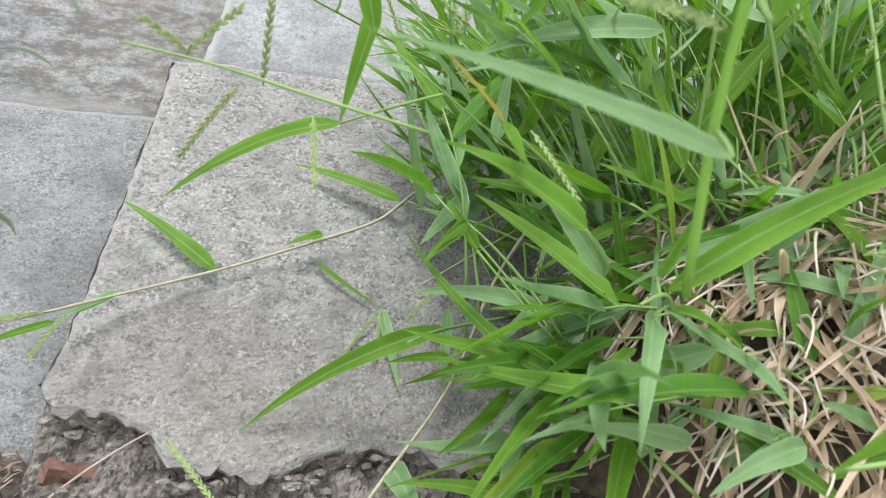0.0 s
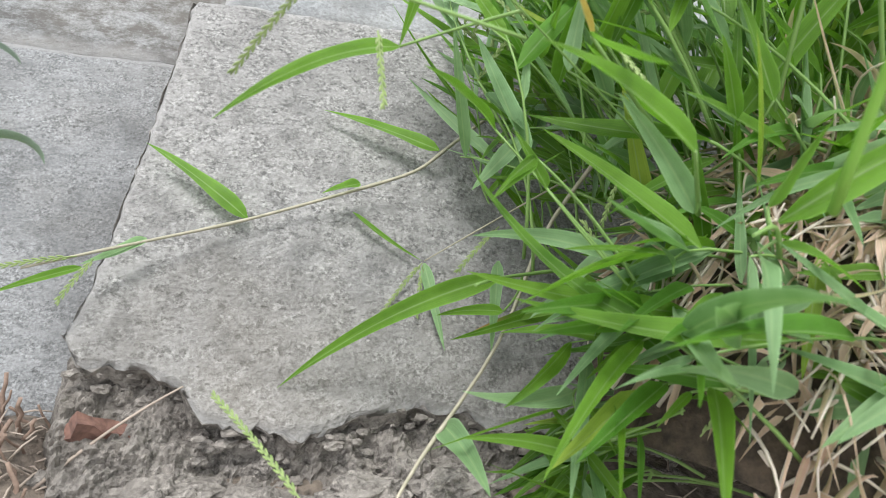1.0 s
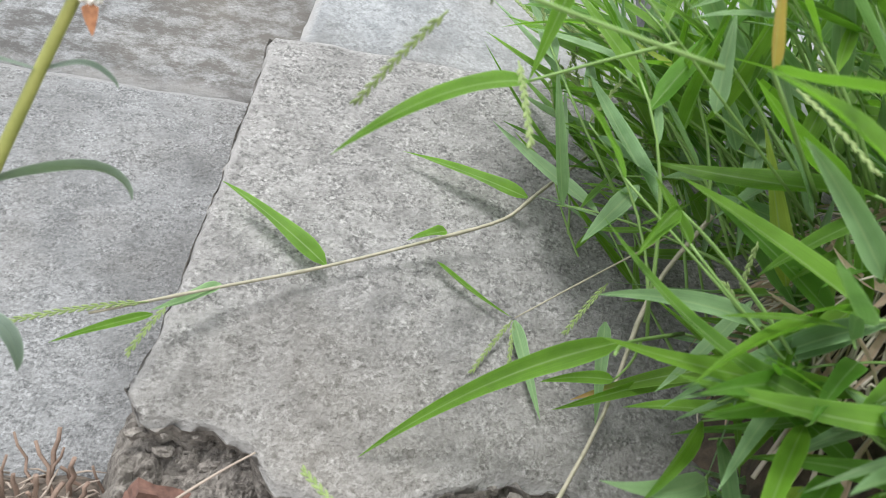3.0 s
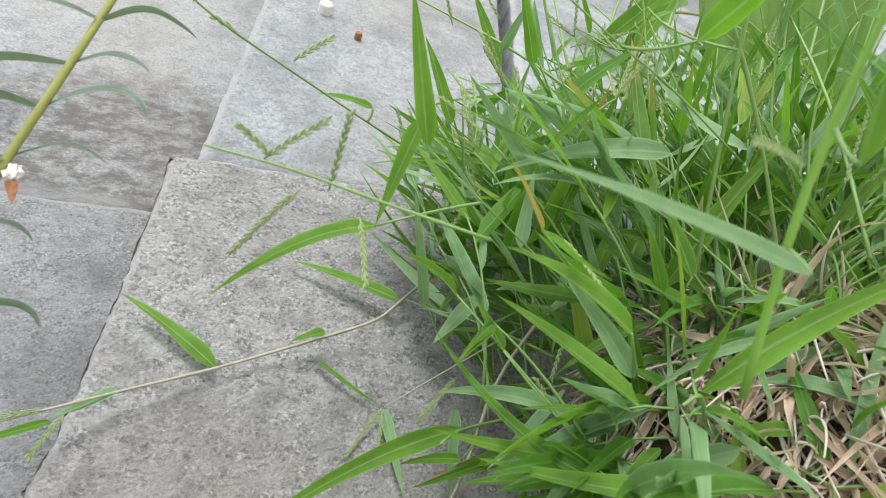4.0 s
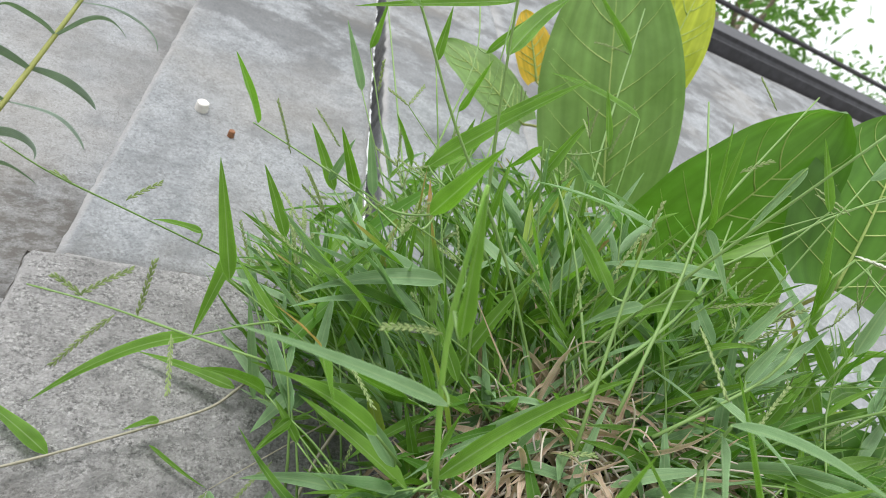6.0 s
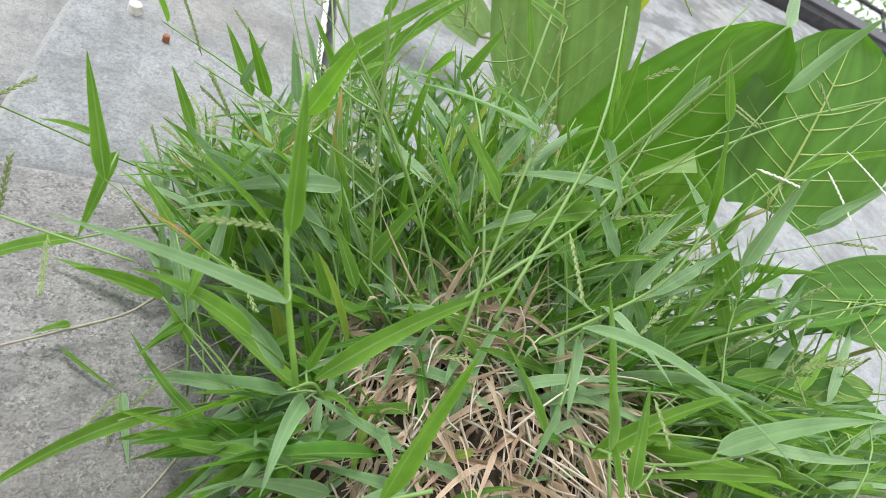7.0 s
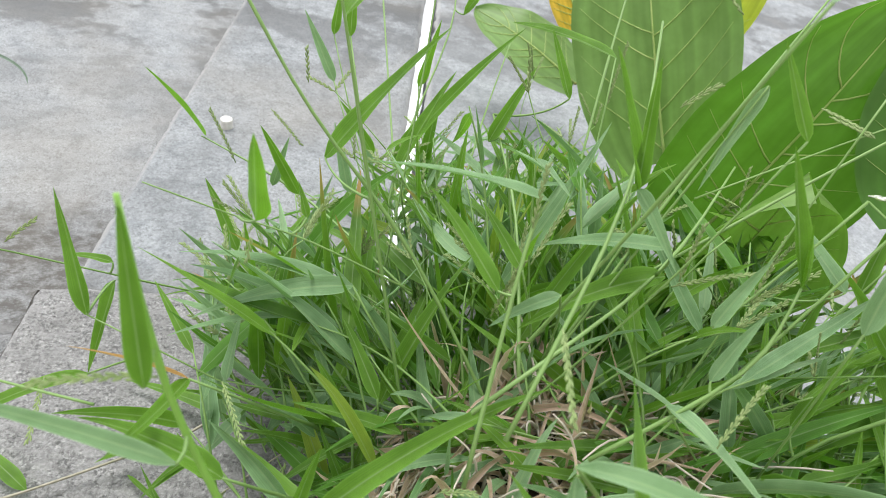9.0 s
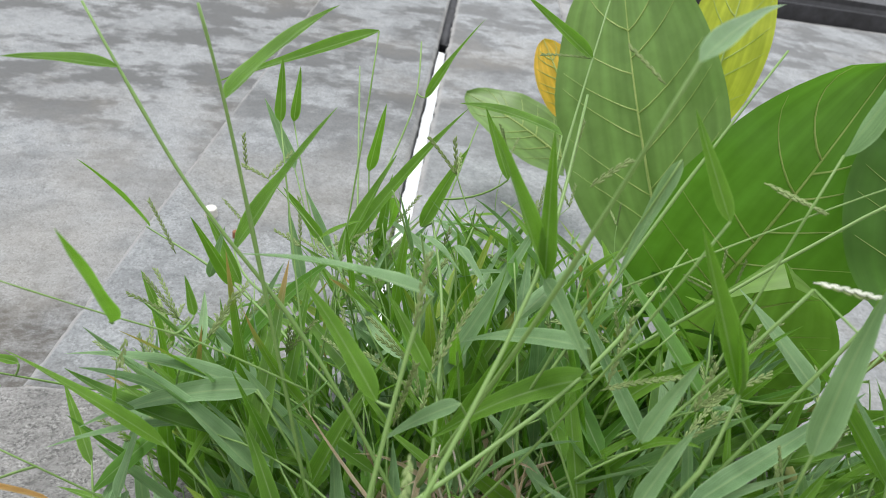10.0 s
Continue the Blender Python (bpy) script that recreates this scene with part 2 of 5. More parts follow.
M_STUB = plain_mat("dead_stalk", (0.13, 0.09, 0.07), (0.31, 0.225, 0.18), 160, 0.85)
M_BRICK = plain_mat("broken_brick", (0.10, 0.055, 0.045), (0.22, 0.12, 0.095), 220, 0.9, 0.7, 0.001)
M_RUST = plain_mat("rust", (0.16, 0.065, 0.03), (0.34, 0.16, 0.08), 400, 0.85)
M_WHITE = plain_mat("white_plug", (0.55, 0.53, 0.50), (0.75, 0.74, 0.72), 200, 0.7)
M_TREE = leaf_mat("far_foliage", (0.05, 0.14, 0.03), (0.12, 0.24, 0.06), 0.4, 0.6)
M_BARK = plain_mat("bark", (0.10, 0.08, 0.06), (0.22, 0.18, 0.14), 30, 0.9, 0.8, 0.01)
KIND = {"t": M_TIPPED, "g": M_BLADE, "p": M_PALE, "d": M_DARK, "y": M_YELLOW, "o": M_ORANGE}


# ---- helpers for meshes ----
def part(name, bm, material, parent=None, label=""):
    """Links a bmesh as one mesh object, under a thing if one is given."""
    me = bpy.data.meshes.new(name)
    bm.to_mesh(me)
    bm.free()
    me.materials.append(material)
    ob = new(name, me)
    if parent:
        ob.parent = parent
    if label:
        ob["label"] = label
    return ob


def smooth(ob):
    for f in ob.data.polygons:
        f.use_smooth = True
    return ob


def bez(a, b, c, t):
    return a * (1 - t) ** 2 + b * 2 * t * (1 - t) + c * t * t


def add_tube(bm, pts, radii, sides=6):
    """A round stem along points."""
    rings = []
    for i, p in enumerate(pts):
        d = (pts[min(i + 1, len(pts) - 1)] - pts[max(i - 1, 0)]).normalized()
        s = d.cross(Vector((0.3, 0.9, 0.2))).normalized()
        u = s.cross(d)
        rings.append([bm.verts.new(p + (s * math.cos(k * math.tau / sides) + u * math.sin(k * math.tau / sides)) * radii[i]) for k in range(sides)])
    for r, q in zip(rings, rings[1:]):
        for k in range(sides):
            bm.faces.new((r[k], r[(k + 1) % sides], q[(k + 1) % sides], q[k])).smooth = True
    bm.faces.new(rings[0][::-1])
    bm.faces.new(rings[-1])


def add_blade(bm, base, tip, width, arch=0.1, face=(0, -0.6, 0.8), fold=0.25, segs=9, twist=0.0, broad=0.2):
    """A lance-shaped grass blade with a keel: it leaves its base, arches and runs out to a point."""
    uvl = bm.loops.layers.uv.verify()
    base, tip = Vector(base), Vector(tip)
    length = (tip - base).length
    mid = (base + tip) / 2 + Vector((0, 0, arch * length * 2))
    rows = []
    for i in range(segs + 1):
        t = i / segs
        p = bez(base, mid, tip, t)
        d = (bez(base, mid, tip, min(1, t + 0.02)) - bez(base, mid, tip, max(0, t - 0.02))).normalized()
        s = d.cross(Vector(face))
        s = (s if s.length > 1e-4 else d.orthogonal()).normalized()
        s = Matrix.Rotation(twist * t, 3, d) @ s
        u = s.cross(d)
        w = width / 2 * (0.16 + 0.84 * math.sin(math.pi / 2 * t / broad) ** 0.55 if t < broad else max(0.012, (1 - (t - broad) / (1 - broad)) ** 0.85 * (1 + 0.35 * (t - broad))))
        wave = 0.10 * w * math.sin(11 * t + length * 300)
        across = (-1, -0.5, 0, 0.5, 1) if segs > 10 else (-1, 0, 1)
        rows.append([bm.verts.new(p + s * (w * c) + u * (fold * w * abs(c) ** 1.5 + (wave * c if segs > 10 else 0))) for c in across])
    n = len(rows[0]) - 1
    for i in range(segs):
        for k in range(n):
            f = bm.faces.new((rows[i][k], rows[i][k + 1], rows[i + 1][k + 1], rows[i + 1][k]))
            f.smooth = True
            for lp, uv in zip(f.loops, ((k / n, i / segs), ((k + 1) / n, i / segs), ((k + 1) / n, (i + 1) / segs), (k / n, (i + 1) / segs))):
                lp[uvl].uv = uv


# The leaning wall has its own axes: u along it, v up its face, h out of it.
LEAN = radians(40)
WALL = Matrix(((1, 0, 0, 0), (0, math.sin(LEAN), -math.cos(LEAN), 0), (0, math.cos(LEAN), math.sin(LEAN), 0.115), (0, 0, 0, 1)))

WALL_BACK = WALL.inverted()


def on_wall(u, v, h=0.0):
    return WALL @ Vector((u, v, h))


def block(name, corners, h, thick, material, label, cut=0.012, rough=0.0015, ragged=0.0, seed=1, foot=None, worn=0.0022):
    """A concrete block from four corners (u, v) on the wall's face: a fine grid with worn, uneven edges."""
    bm = bmesh.new()
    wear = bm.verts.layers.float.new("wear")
    a, b, c, d = [Vector((x, y, 0)) for x, y in corners]
    nu = max(4, min(230, int((b - a).length / cut)))
    nv = max(4, min(220, int((d - a).length / cut)))
    grid = []
    for j in range(nv + 1):
        row = []
        for i in range(nu + 1):
            s, t = i / nu, j / nv
            p = (a * (1 - s) + b * s) * (1 - t) + (d * (1 - s) + c * s) * t
            edge = min(s * nu, (nu - s * nu), t * nv, (nv - t * nv))
            k = noise.noise(Vector((p.x * 40 + seed, p.y * 40, seed)))
            k2 = noise.noise(Vector((p.x * 160 + seed, p.y * 160, seed)))
            z = h + rough * (k + 0.4 * k2)
            if edge < 0.5:
                z -= 0.0048 + 0.003 * k2
                p = p + Vector((k + 0.3 * k2, k, 0)) * worn
                if ragged and j == 0:
                    p.y += ragged * (noise.noise(Vector((p.x * 60 + seed, 0, seed))) + 0.8 * noise.noise(Vector((p.x * 190 + seed, 3, seed))) + 0.5 * noise.noise(Vector((p.x * 420 + seed, 3, seed))))
            if foot:
                p.y += (foot(p.x) - (a.y * (1 - s) + b.y * s)) * (1 - t) ** 3
            vert = bm.verts.new((p.x, p.y, z))
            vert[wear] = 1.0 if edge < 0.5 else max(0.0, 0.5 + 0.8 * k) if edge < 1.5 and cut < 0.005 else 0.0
            row.append(vert)
        grid.append(row)
    for j in range(nv):
        for i in range(nu):
            bm.faces.new((grid[j][i], grid[j][i + 1], grid[j + 1][i + 1], grid[j + 1][i])).smooth = True
    rim = grid[0][:] + [r[-1] for r in grid[1:]] + grid[-1][-2::-1] + [r[0] for r in grid[-2:0:-1]]
    steps = [rim]
    layers = 16 if foot else 4
    for q in range(1, layers + 1):
        bite = 0.0015 + 0.0075 * min(1.0, q / 5) if foot else 0.0015
        steps.append([bm.verts.new((v.co.x + 0.0015 * noise.noise(v.co * 90 + Vector((0, 0, q))), v.co.y + bite * (noise.noise(v.co * 80 + Vector((0, 0, 6 * q / layers))) + 0.5 * noise.noise(v.co * 260 + Vector((0, 0, 30 * q / layers)))), h - thick * q / layers)) for v in rim])
    for r, q in zip(steps, steps[1:]):
        for k in range(len(rim)):
            side = bm.faces.new((r[k], q[k], q[(k + 1) % len(rim)], r[(k + 1) % len(rim)]))
            side.material_index = 1 if foot else 0
    bm.faces.new(steps[-1])
    ob = part(name, bm, material, None)
    if foot:
        ob.data.materials.append(M_CORE)
    ob.matrix_world = WALL
    return tagged(ob, label, "wall block", "wall blocks", "structure")


# ---- ground and wall ----
def ground_height(x, y):
    bank = 0.028 * max(0.0, 1 - abs(y + 0.05) / 0.09)
    bank += 0.030 * min(1.0, max(0.0, (-0.05 - x) / 0.02)) * max(0.0, 1 - abs(y + 0.012) / 0.06)
    return bank + 0.008 * noise.noise(Vector((x * 14, y * 14, 0))) + 0.005 * noise.noise(Vector((x * 60, y * 60, 1))) - 0.006


bm = bmesh.new()
xs = [-400, -60, -12, -4, -1.5, -0.8, -0.5] + [-0.3 + 0.008 * i for i in range(101)] + [0.6, 0.8, 1.0, 1.6, 3, 6, 14, 60, 400]
ys = [-400, -60, -12, -4, -1.8, -1.0, -0.7, -0.5, -0.4, -0.3] + [-0.24 + 0.008 * i for i in range(34)] + [0.1, 0.4, 1.0, 3, 12, 60, 400]
rows = [[bm.verts.new((x, y, ground_height(x, y) if abs(x) < 2 and abs(y) < 0.6 else 0)) for x in xs] for y in ys]
for r, q in zip(rows, rows[1:]):
    for i in range(len(xs) - 1):
        bm.faces.new((r[i], r[i + 1], q[i + 1], q[i])).smooth = True
ground = tagged(part("ground", bm, M_SOIL), "bare crumbly soil, brown at the wall, unseen pale bounce ground beyond", "ground", "", "structure")

BREAK = ((-0.06, -0.042), (-0.048, -0.058), (-0.028, -0.061), (-0.014, -0.068), (-0.001, -0.084), (0.012, -0.086), (0.034, -0.092), (0.063, -0.086),
         (0.081, -0.081), (0.098, -0.084), (0.122, -0.094), (0.16, -0.098), (0.20, -0.09), (0.3, -0.10), (0.52, -0.10))


def broken_edge(u):
    """How far down the rough block reaches where its lower edge has broken away."""
    for (u0, v0), (u1, v1) in zip(BREAK, BREAK[1:]):
        if u <= u1:
            k = max(0.0, (u - u0) / (u1 - u0))
            return v0 + (v1 - v0) * k * k * (3 - 2 * k)
    return BREAK[-1][1]


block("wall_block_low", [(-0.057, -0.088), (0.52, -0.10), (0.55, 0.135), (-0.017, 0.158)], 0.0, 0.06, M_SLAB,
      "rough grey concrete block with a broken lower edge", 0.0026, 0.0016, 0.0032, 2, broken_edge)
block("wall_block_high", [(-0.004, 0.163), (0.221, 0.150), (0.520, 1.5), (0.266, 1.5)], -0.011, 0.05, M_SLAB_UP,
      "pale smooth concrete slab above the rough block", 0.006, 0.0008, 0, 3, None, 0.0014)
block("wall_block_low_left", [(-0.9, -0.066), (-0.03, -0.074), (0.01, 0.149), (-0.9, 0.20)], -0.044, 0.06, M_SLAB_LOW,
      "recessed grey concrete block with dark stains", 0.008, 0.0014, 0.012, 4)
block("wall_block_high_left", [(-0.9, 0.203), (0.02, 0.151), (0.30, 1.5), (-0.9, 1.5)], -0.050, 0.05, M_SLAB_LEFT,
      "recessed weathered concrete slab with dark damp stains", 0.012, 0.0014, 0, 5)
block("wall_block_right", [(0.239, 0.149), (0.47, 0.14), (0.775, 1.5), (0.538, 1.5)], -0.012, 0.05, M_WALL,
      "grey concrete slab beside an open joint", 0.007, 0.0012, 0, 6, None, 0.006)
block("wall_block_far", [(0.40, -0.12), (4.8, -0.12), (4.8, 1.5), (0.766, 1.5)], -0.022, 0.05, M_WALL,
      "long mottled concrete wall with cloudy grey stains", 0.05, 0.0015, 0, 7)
block("joint_filling", [(0.388, 1.0), (0.428, 1.0), (0.54, 1.48), (0.50, 1.48)], -0.030, 0.02, M_BLACK,
      "dark mortar filling the upper part of the open joint", 0.01, 0.002, 0.02, 8)
bm = bmesh.new()
bmesh.ops.create_cube(bm, size=1, matrix=Matrix.Translation((1.9, 1.61, -0.01)) @ Matrix.Diagonal((6.2, 0.20, 0.10, 1)))
bmesh.ops.bevel(bm, geom=bm.edges[:], offset=0.025, segments=3, affect="EDGES")
cop = part("wall_coping", bm, M_BLACK)
cop.matrix_world = WALL
tagged(cop, "black painted coping along the wall top", "coping", "", "structure")

# earth behind the wall, open behind the joint
for name, x0, x1 in (("bank_west", -0.9, 0.16), ("bank_east", 1.3, 4.8)):
    bm = bmesh.new()
    prof = [(-0.04, 0.0), (0.95, 1.18), (1.3, 1.18), (2.2, 0.0)]
    ends = [[bm.verts.new((x, y + 0.06, z)) for y, z in prof] for x in (x0, x1)]
    bm.faces.new(ends[0][::-1])
    bm.faces.new(ends[1])
    for k in range(4):
        bm.faces.new((ends[0][k], ends[0][(k + 1) % 4], ends[1][(k + 1) % 4], ends[1][k]))
    tagged(part(name, bm, M_SOIL), "plain earth bank behind the wall", "bank", "", "structure")


# ---- crumbling footing under the blocks ----
def lump(bm, centre, size, seed, squash=(1, 1, 1), cuts=2):
    """A rough broken stone."""
    made = bmesh.ops.create_icosphere(bm, subdivisions=cuts, radius=1)
    for v in made["verts"]:
        d = v.co.normalized()
        k = 1 + 0.45 * noise.noise(d * 1.4 + Vector((seed, 0, 0))) + 0.3 * noise.noise(d * 3.5 + Vector((seed, 5, 0))) - 0.18 * abs(noise.noise(d * 8 + Vector((seed, 9, 0))))
        v.co = Vector(centre) + Vector((d.x * squash[0], d.y * squash[1], d.z * squash[2])) * size * k


bm = bmesh.new()
cols, rws = 300, 80
grid = []
for j in range(rws + 1):
    row = []
    for i in range(cols + 1):
        u, v = -0.078 + 0.338 * i / cols, -0.165 + 0.115 * j / rws
        n0 = Vector((u * 45, v * 45, 2))
        near = noise.voronoi(Vector((u * 62 + 0.25 * noise.noise(n0 * 2), v * 80, 4)))[0]
        fine = noise.voronoi(Vector((u * 190, v * 220, 7)))[0]
        h = -0.009 + 0.010 * (0.42 - near[0]) + 0.006 * (0.4 - fine[0]) + 0.010 * noise.noise(n0 * 0.4) + 0.005 * noise.noise(n0 * 2.3) - 0.004 * abs(noise.noise(n0 * 5)) + 0.002 * noise.noise(n0 * 11)
        h -= 0.007 * math.exp(-(((v - broken_edge(u) + 0.010) / 0.011) ** 2))
        if u < -0.055:
            h -= min(1.0, (-0.055 - u) / 0.022) * 0.065
        row.append(bm.verts.new(on_wall(u, v, h)))
    grid.append(row)
for j in range(rws):
    for i in range(cols):
        bm.faces.new((grid[j][i], grid[j][i + 1], grid[j + 1][i + 1], grid[j + 1][i]))
tagged(part("footing", bm, M_CORE), "crumbling brown mortar footing under the broken block", "footing", "", "structure")
rng = random.Random(11)
for i in range(56):
    u = rng.uniform(-0.12, 0.20)
    v = rng.uniform(-0.155, -0.088) if u > -0.05 else rng.uniform(-0.15, -0.085)
    s = rng.choice((0.002, 0.003, 0.003, 0.004, 0.005))
    bm = bmesh.new()
    lump(bm, on_wall(u, v, -0.018 - (0.015 if u < -0.06 else 0)), s, i * 3.7, (rng.uniform(0.9, 1.5), 0.8, rng.uniform(0.5, 0.8)), 3)
    tagged(part("mortar_lump", bm, M_CORE), "small broken lump of grey brown mortar", "stone", "mortar lumps")
bm = bmesh.new()
for i in range(110):
    # loose crumbs along the block's broken lower edge
    u = rng.uniform(-0.055, 0.21)
    v = broken_edge(u)
    s = rng.uniform(0.0008, 0.0034)
    lump(bm, on_wall(u, v - rng.uniform(0.0, 0.008), -rng.uniform(0.004, 0.026)), s, i * 2.3, (rng.uniform(0.8, 1.6), 0.8, rng.uniform(0.5, 0.9)), 2)
tagged(part("mortar_crumbs", bm, M_CORE), "loose grey brown crumbs along the broken edge", "rubble", "", "stuff")
for c, s, q in (((-0.020, -0.060, 0.020), 0.017, 1.0), ((0.018, -0.066, 0.016), 0.015, 4.0), ((0.060, -0.068, 0.022), 0.013, 9.0), ((0.10, -0.07, 0.02), 0.015, 6.0), ((-0.06, -0.058, 0.014), 0.010, 7.0)):
    bm = bmesh.new()
    lump(bm, c, s, q, (1.35, 0.7, 0.6), 4)
    tagged(part("mortar_chunk", bm, M_CORE), "large pitted chunk of grey mortar on the soil", "stone", "mortar chunks")
bm = bmesh.new()
bmesh.ops.create_cube(bm, size=1, matrix=Matrix.Translation((-0.042, -0.044, 0.043)) @ Euler((0.6, 0.5, 0.4)).to_matrix().to_4x4() @ Matrix.Diagonal((0.022, 0.006, 0.015, 1)))
bmesh.ops.subdivide_edges(bm, edges=bm.edges[:], cuts=3, use_grid_fill=True)
for v in bm.verts:
    v.co += Vector((noise.noise(v.co * 130), noise.noise(v.co * 150 + Vector((4, 0, 0))), noise.noise(v.co * 140 + Vector((0, 7, 0))))) * 0.003
tagged(part("brick_shard", bm, M_BRICK), "reddish broken brick shard lying under the concrete", "brick")
bm = bmesh.new()
a, b, c = Vector((-0.062, -0.052, 0.026)), Vector((-0.035, -0.05, 0.05)), Vector((-0.010, -0.046, 0.062))
add_tube(bm, [bez(a, b, c, k / 8) for k in range(9)], [0.0008 - 0.0004 * k / 8 for k in range(9)])
tagged(part("dry_twig", bm, M_TWIG), "thin grey dry twig leaning on the mortar", "twig")
rng = random.Random(21)
for i in range(48):
    x, y = rng.gauss(-0.092, 0.018), rng.uniform(-0.075, -0.014)
    z0 = ground_height(x, y) - 0.004
    d = Vector((rng.uniform(-0.7, 0.7), rng.uniform(-0.6, 0.3), 1)).normalized()
    ln = rng.uniform(0.008, 0.028)
    p0 = Vector((x, y, z0))
    p2 = p0 + d * ln
    bm = bmesh.new()
    r0 = rng.uniform(0.0006, 0.0013)
    add_tube(bm, [bez(p0, (p0 + p2) / 2 + Vector((rng.uniform(-0.003, 0.003), 0, 0)), p2, k / 5) for k in range(6)], [r0 * (1 - 0.06 * k) for k in range(6)])
    tagged(part("dead_stalk", bm, M_STUB), "short reddish brown dead stalk standing in soil", "stalk", "dead stalks")
bm = bmesh.new()
for i in range(300):
    x, y = rng.uniform(-0.16, 0.25) if i % 2 else rng.uniform(-0.13, -0.06), rng.uniform(-0.16, -0.05) if i % 2 else rng.uniform(-0.08, -0.012)
    p0 = Vector((x, y, ground_height(x, y) + 0.002))
    d = Vector((rng.uniform(-1, 1), rng.uniform(-1, 1), rng.uniform(-0.1, 0.3))).normalized() * rng.uniform(0.004, 0.016)
    add_tube(bm, [p0, p0 + d * 0.5 + Vector((0, 0, 0.001)), p0 + d], [0.0005, 0.0005, 0.0003], 4)
tagged(part("plant_litter", bm, M_TWIG), "scattered bits of dry plant litter on soil", "litter", "", "stuff")


# ---- weeds and grass ----
def spike(bm, a, b, seeds=None):
    """A one-sided seed spike: a thin wavy axis with two rows of pointed seeds."""
    a, b = Vector(a), Vector(b)
    ln = (b - a).length
    mid = (a + b) / 2 + Vector((0.0, 0.0, ln * 0.05))
    n = seeds or max(5, int(ln / 0.0015))
    add_tube(bm, [bez(a, mid, b, k / 8) for k in range(9)], [0.0003] * 9, 5)
    for k in range(n):
        t = 0.08 + 0.92 * k / n
        p = bez(a, mid, b, t)
        d = (bez(a, mid, b, min(1, t + 0.03)) - bez(a, mid, b, t - 0.03)).normalized()
        s = d.cross(Vector((0.1, -0.9, 0.3))).normalized() * (1 if k % 2 else -1)
        ax = (d + s * 0.22).normalized()
        m = Matrix.Translation(p + s * 0.0005 + ax * 0.0008) @ ax.to_track_quat("Z", "Y").to_matrix().to_4x4() @ Matrix.Diagonal((0.00042, 0.00042, 0.0015, 1))
        bmesh.ops.create_icosphere(bm, subdivisions=1, radius=1, matrix=m)


FACE = random.Random(77)


def shoot(label, culm, blades, spikes, r=0.0009, stem_mat=None, tillers=True):
    """One grass shoot: a jointed stem, its blades with their sheaths, its seed spikes."""
    pts = [Vector(c) for c in culm]
    line = []
    for a, b in zip(pts, pts[1:]):
        line += [a.lerp(b, k / 4) for k in range(4)]
    line.append(pts[-1])
    if len(line) > 5:
        for _ in range(3):
            line = [line[0]] + [(p + 2 * q + s) / 4 for p, q, s in zip(line, line[1:], line[2:])] + [line[-1]]
    n = len(line) - 1
    r = 0.78 * r if r < 0.0008 else r
    bm = bmesh.new()
    add_tube(bm, line, [r * (1 - 0.45 * k / n) * (1.25 if k % 6 == 5 else 1) for k in range(n + 1)], 7)
    stem = tagged(part("grass_stem", bm, stem_mat or M_CULM), label, "grass", "grass stems")
    for base, tip, w, arch, kind in blades:
        bm = bmesh.new()
        add_blade(bm, base, tip, w * 0.98, arch, (FACE.uniform(-0.6, 0.4), -0.85, FACE.uniform(0.1, 0.8)), FACE.uniform(0.3, 0.6), 16, FACE.uniform(-0.7, 0.7))
        part("leaf_blade", bm, KIND[kind], stem)
        near = min(line, key=lambda q: (q - Vector(base)).length)
        gap = (near - Vector(base)).length
        if tillers and gap > 0.004:
            bm = bmesh.new()
            way = (Vector(tip) - Vector(base)).normalized()
            low = near if gap < 0.05 else pts[0]
            reach = (low - Vector(base)).length
            mid = low.lerp(Vector(base), 0.55) - way * min(0.008, 0.2 * reach)
            add_tube(bm, [bez(low, mid, Vector(base), k / 8) for k in range(9)], [0.0006 - 0.00002 * k for k in range(9)], 6)
            part("side_stem", bm, M_CULM, stem)
    for a, b in spikes:
        bm = bmesh.new()
        spike(bm, a, b)
        part("seed_spike", bm, M_SEED_PALE if "white" in label else M_SEED, stem)
    return stem


# the runner that lies across the rough block
runner = [(0.150, 0.042, 0.186), (0.112, 0.024, 0.160), (0.095, 0.007, 0.149), (0.065, 0.006, 0.139), (0.013, -0.001, 0.123), (-0.027, -0.015, 0.115), (-0.046, -0.028, 0.112), (-0.068, -0.034, 0.107)]
shoot("thin grass runner lying across the rough concrete block", runner,
      [((0.013, -0.001, 0.124), (-0.032, 0.021, 0.155), 0.009, 0.03, "g"), ((-0.027, -0.015, 0.116), (-0.050, -0.026, 0.107), 0.006, -0.03, "p"),
       ((0.065, 0.003, 0.142), (0.046, -0.004, 0.137), 0.006, 0.02, "g"), ((0.108, 0.019, 0.160), (0.050, 0.044, 0.177), 0.0085, 0.02, "g"),
       ((-0.048, -0.032, 0.107), (-0.078, -0.040, 0.098), 0.004, 0.02, "g")],
      [((-0.043, -0.036, 0.111), (-0.052, -0.053, 0.098)), ((-0.05, -0.030, 0.111), (-0.092, -0.040, 0.104))], 0.0010, M_RUNNER, False)
shoot("grass runner hanging down over the block's broken edge",
      [(0.16, -0.05, 0.16), (0.145, -0.034, 0.126), (0.122, -0.052, 0.077), (0.071, -0.097, 0.046), (0.055, -0.115, 0.03)],
      [((0.088, -0.081, 0.055), (0.090, -0.128, 0.052), 0.011, 0.05, "p"), ((0.118, -0.05, 0.115), (0.116, -0.055, 0.075), 0.006, 0.0, "p")],
      [((0.03, -0.135, 0.06), (0.003, -0.094, 0.078))], 0.0011, M_RUNNER, False)
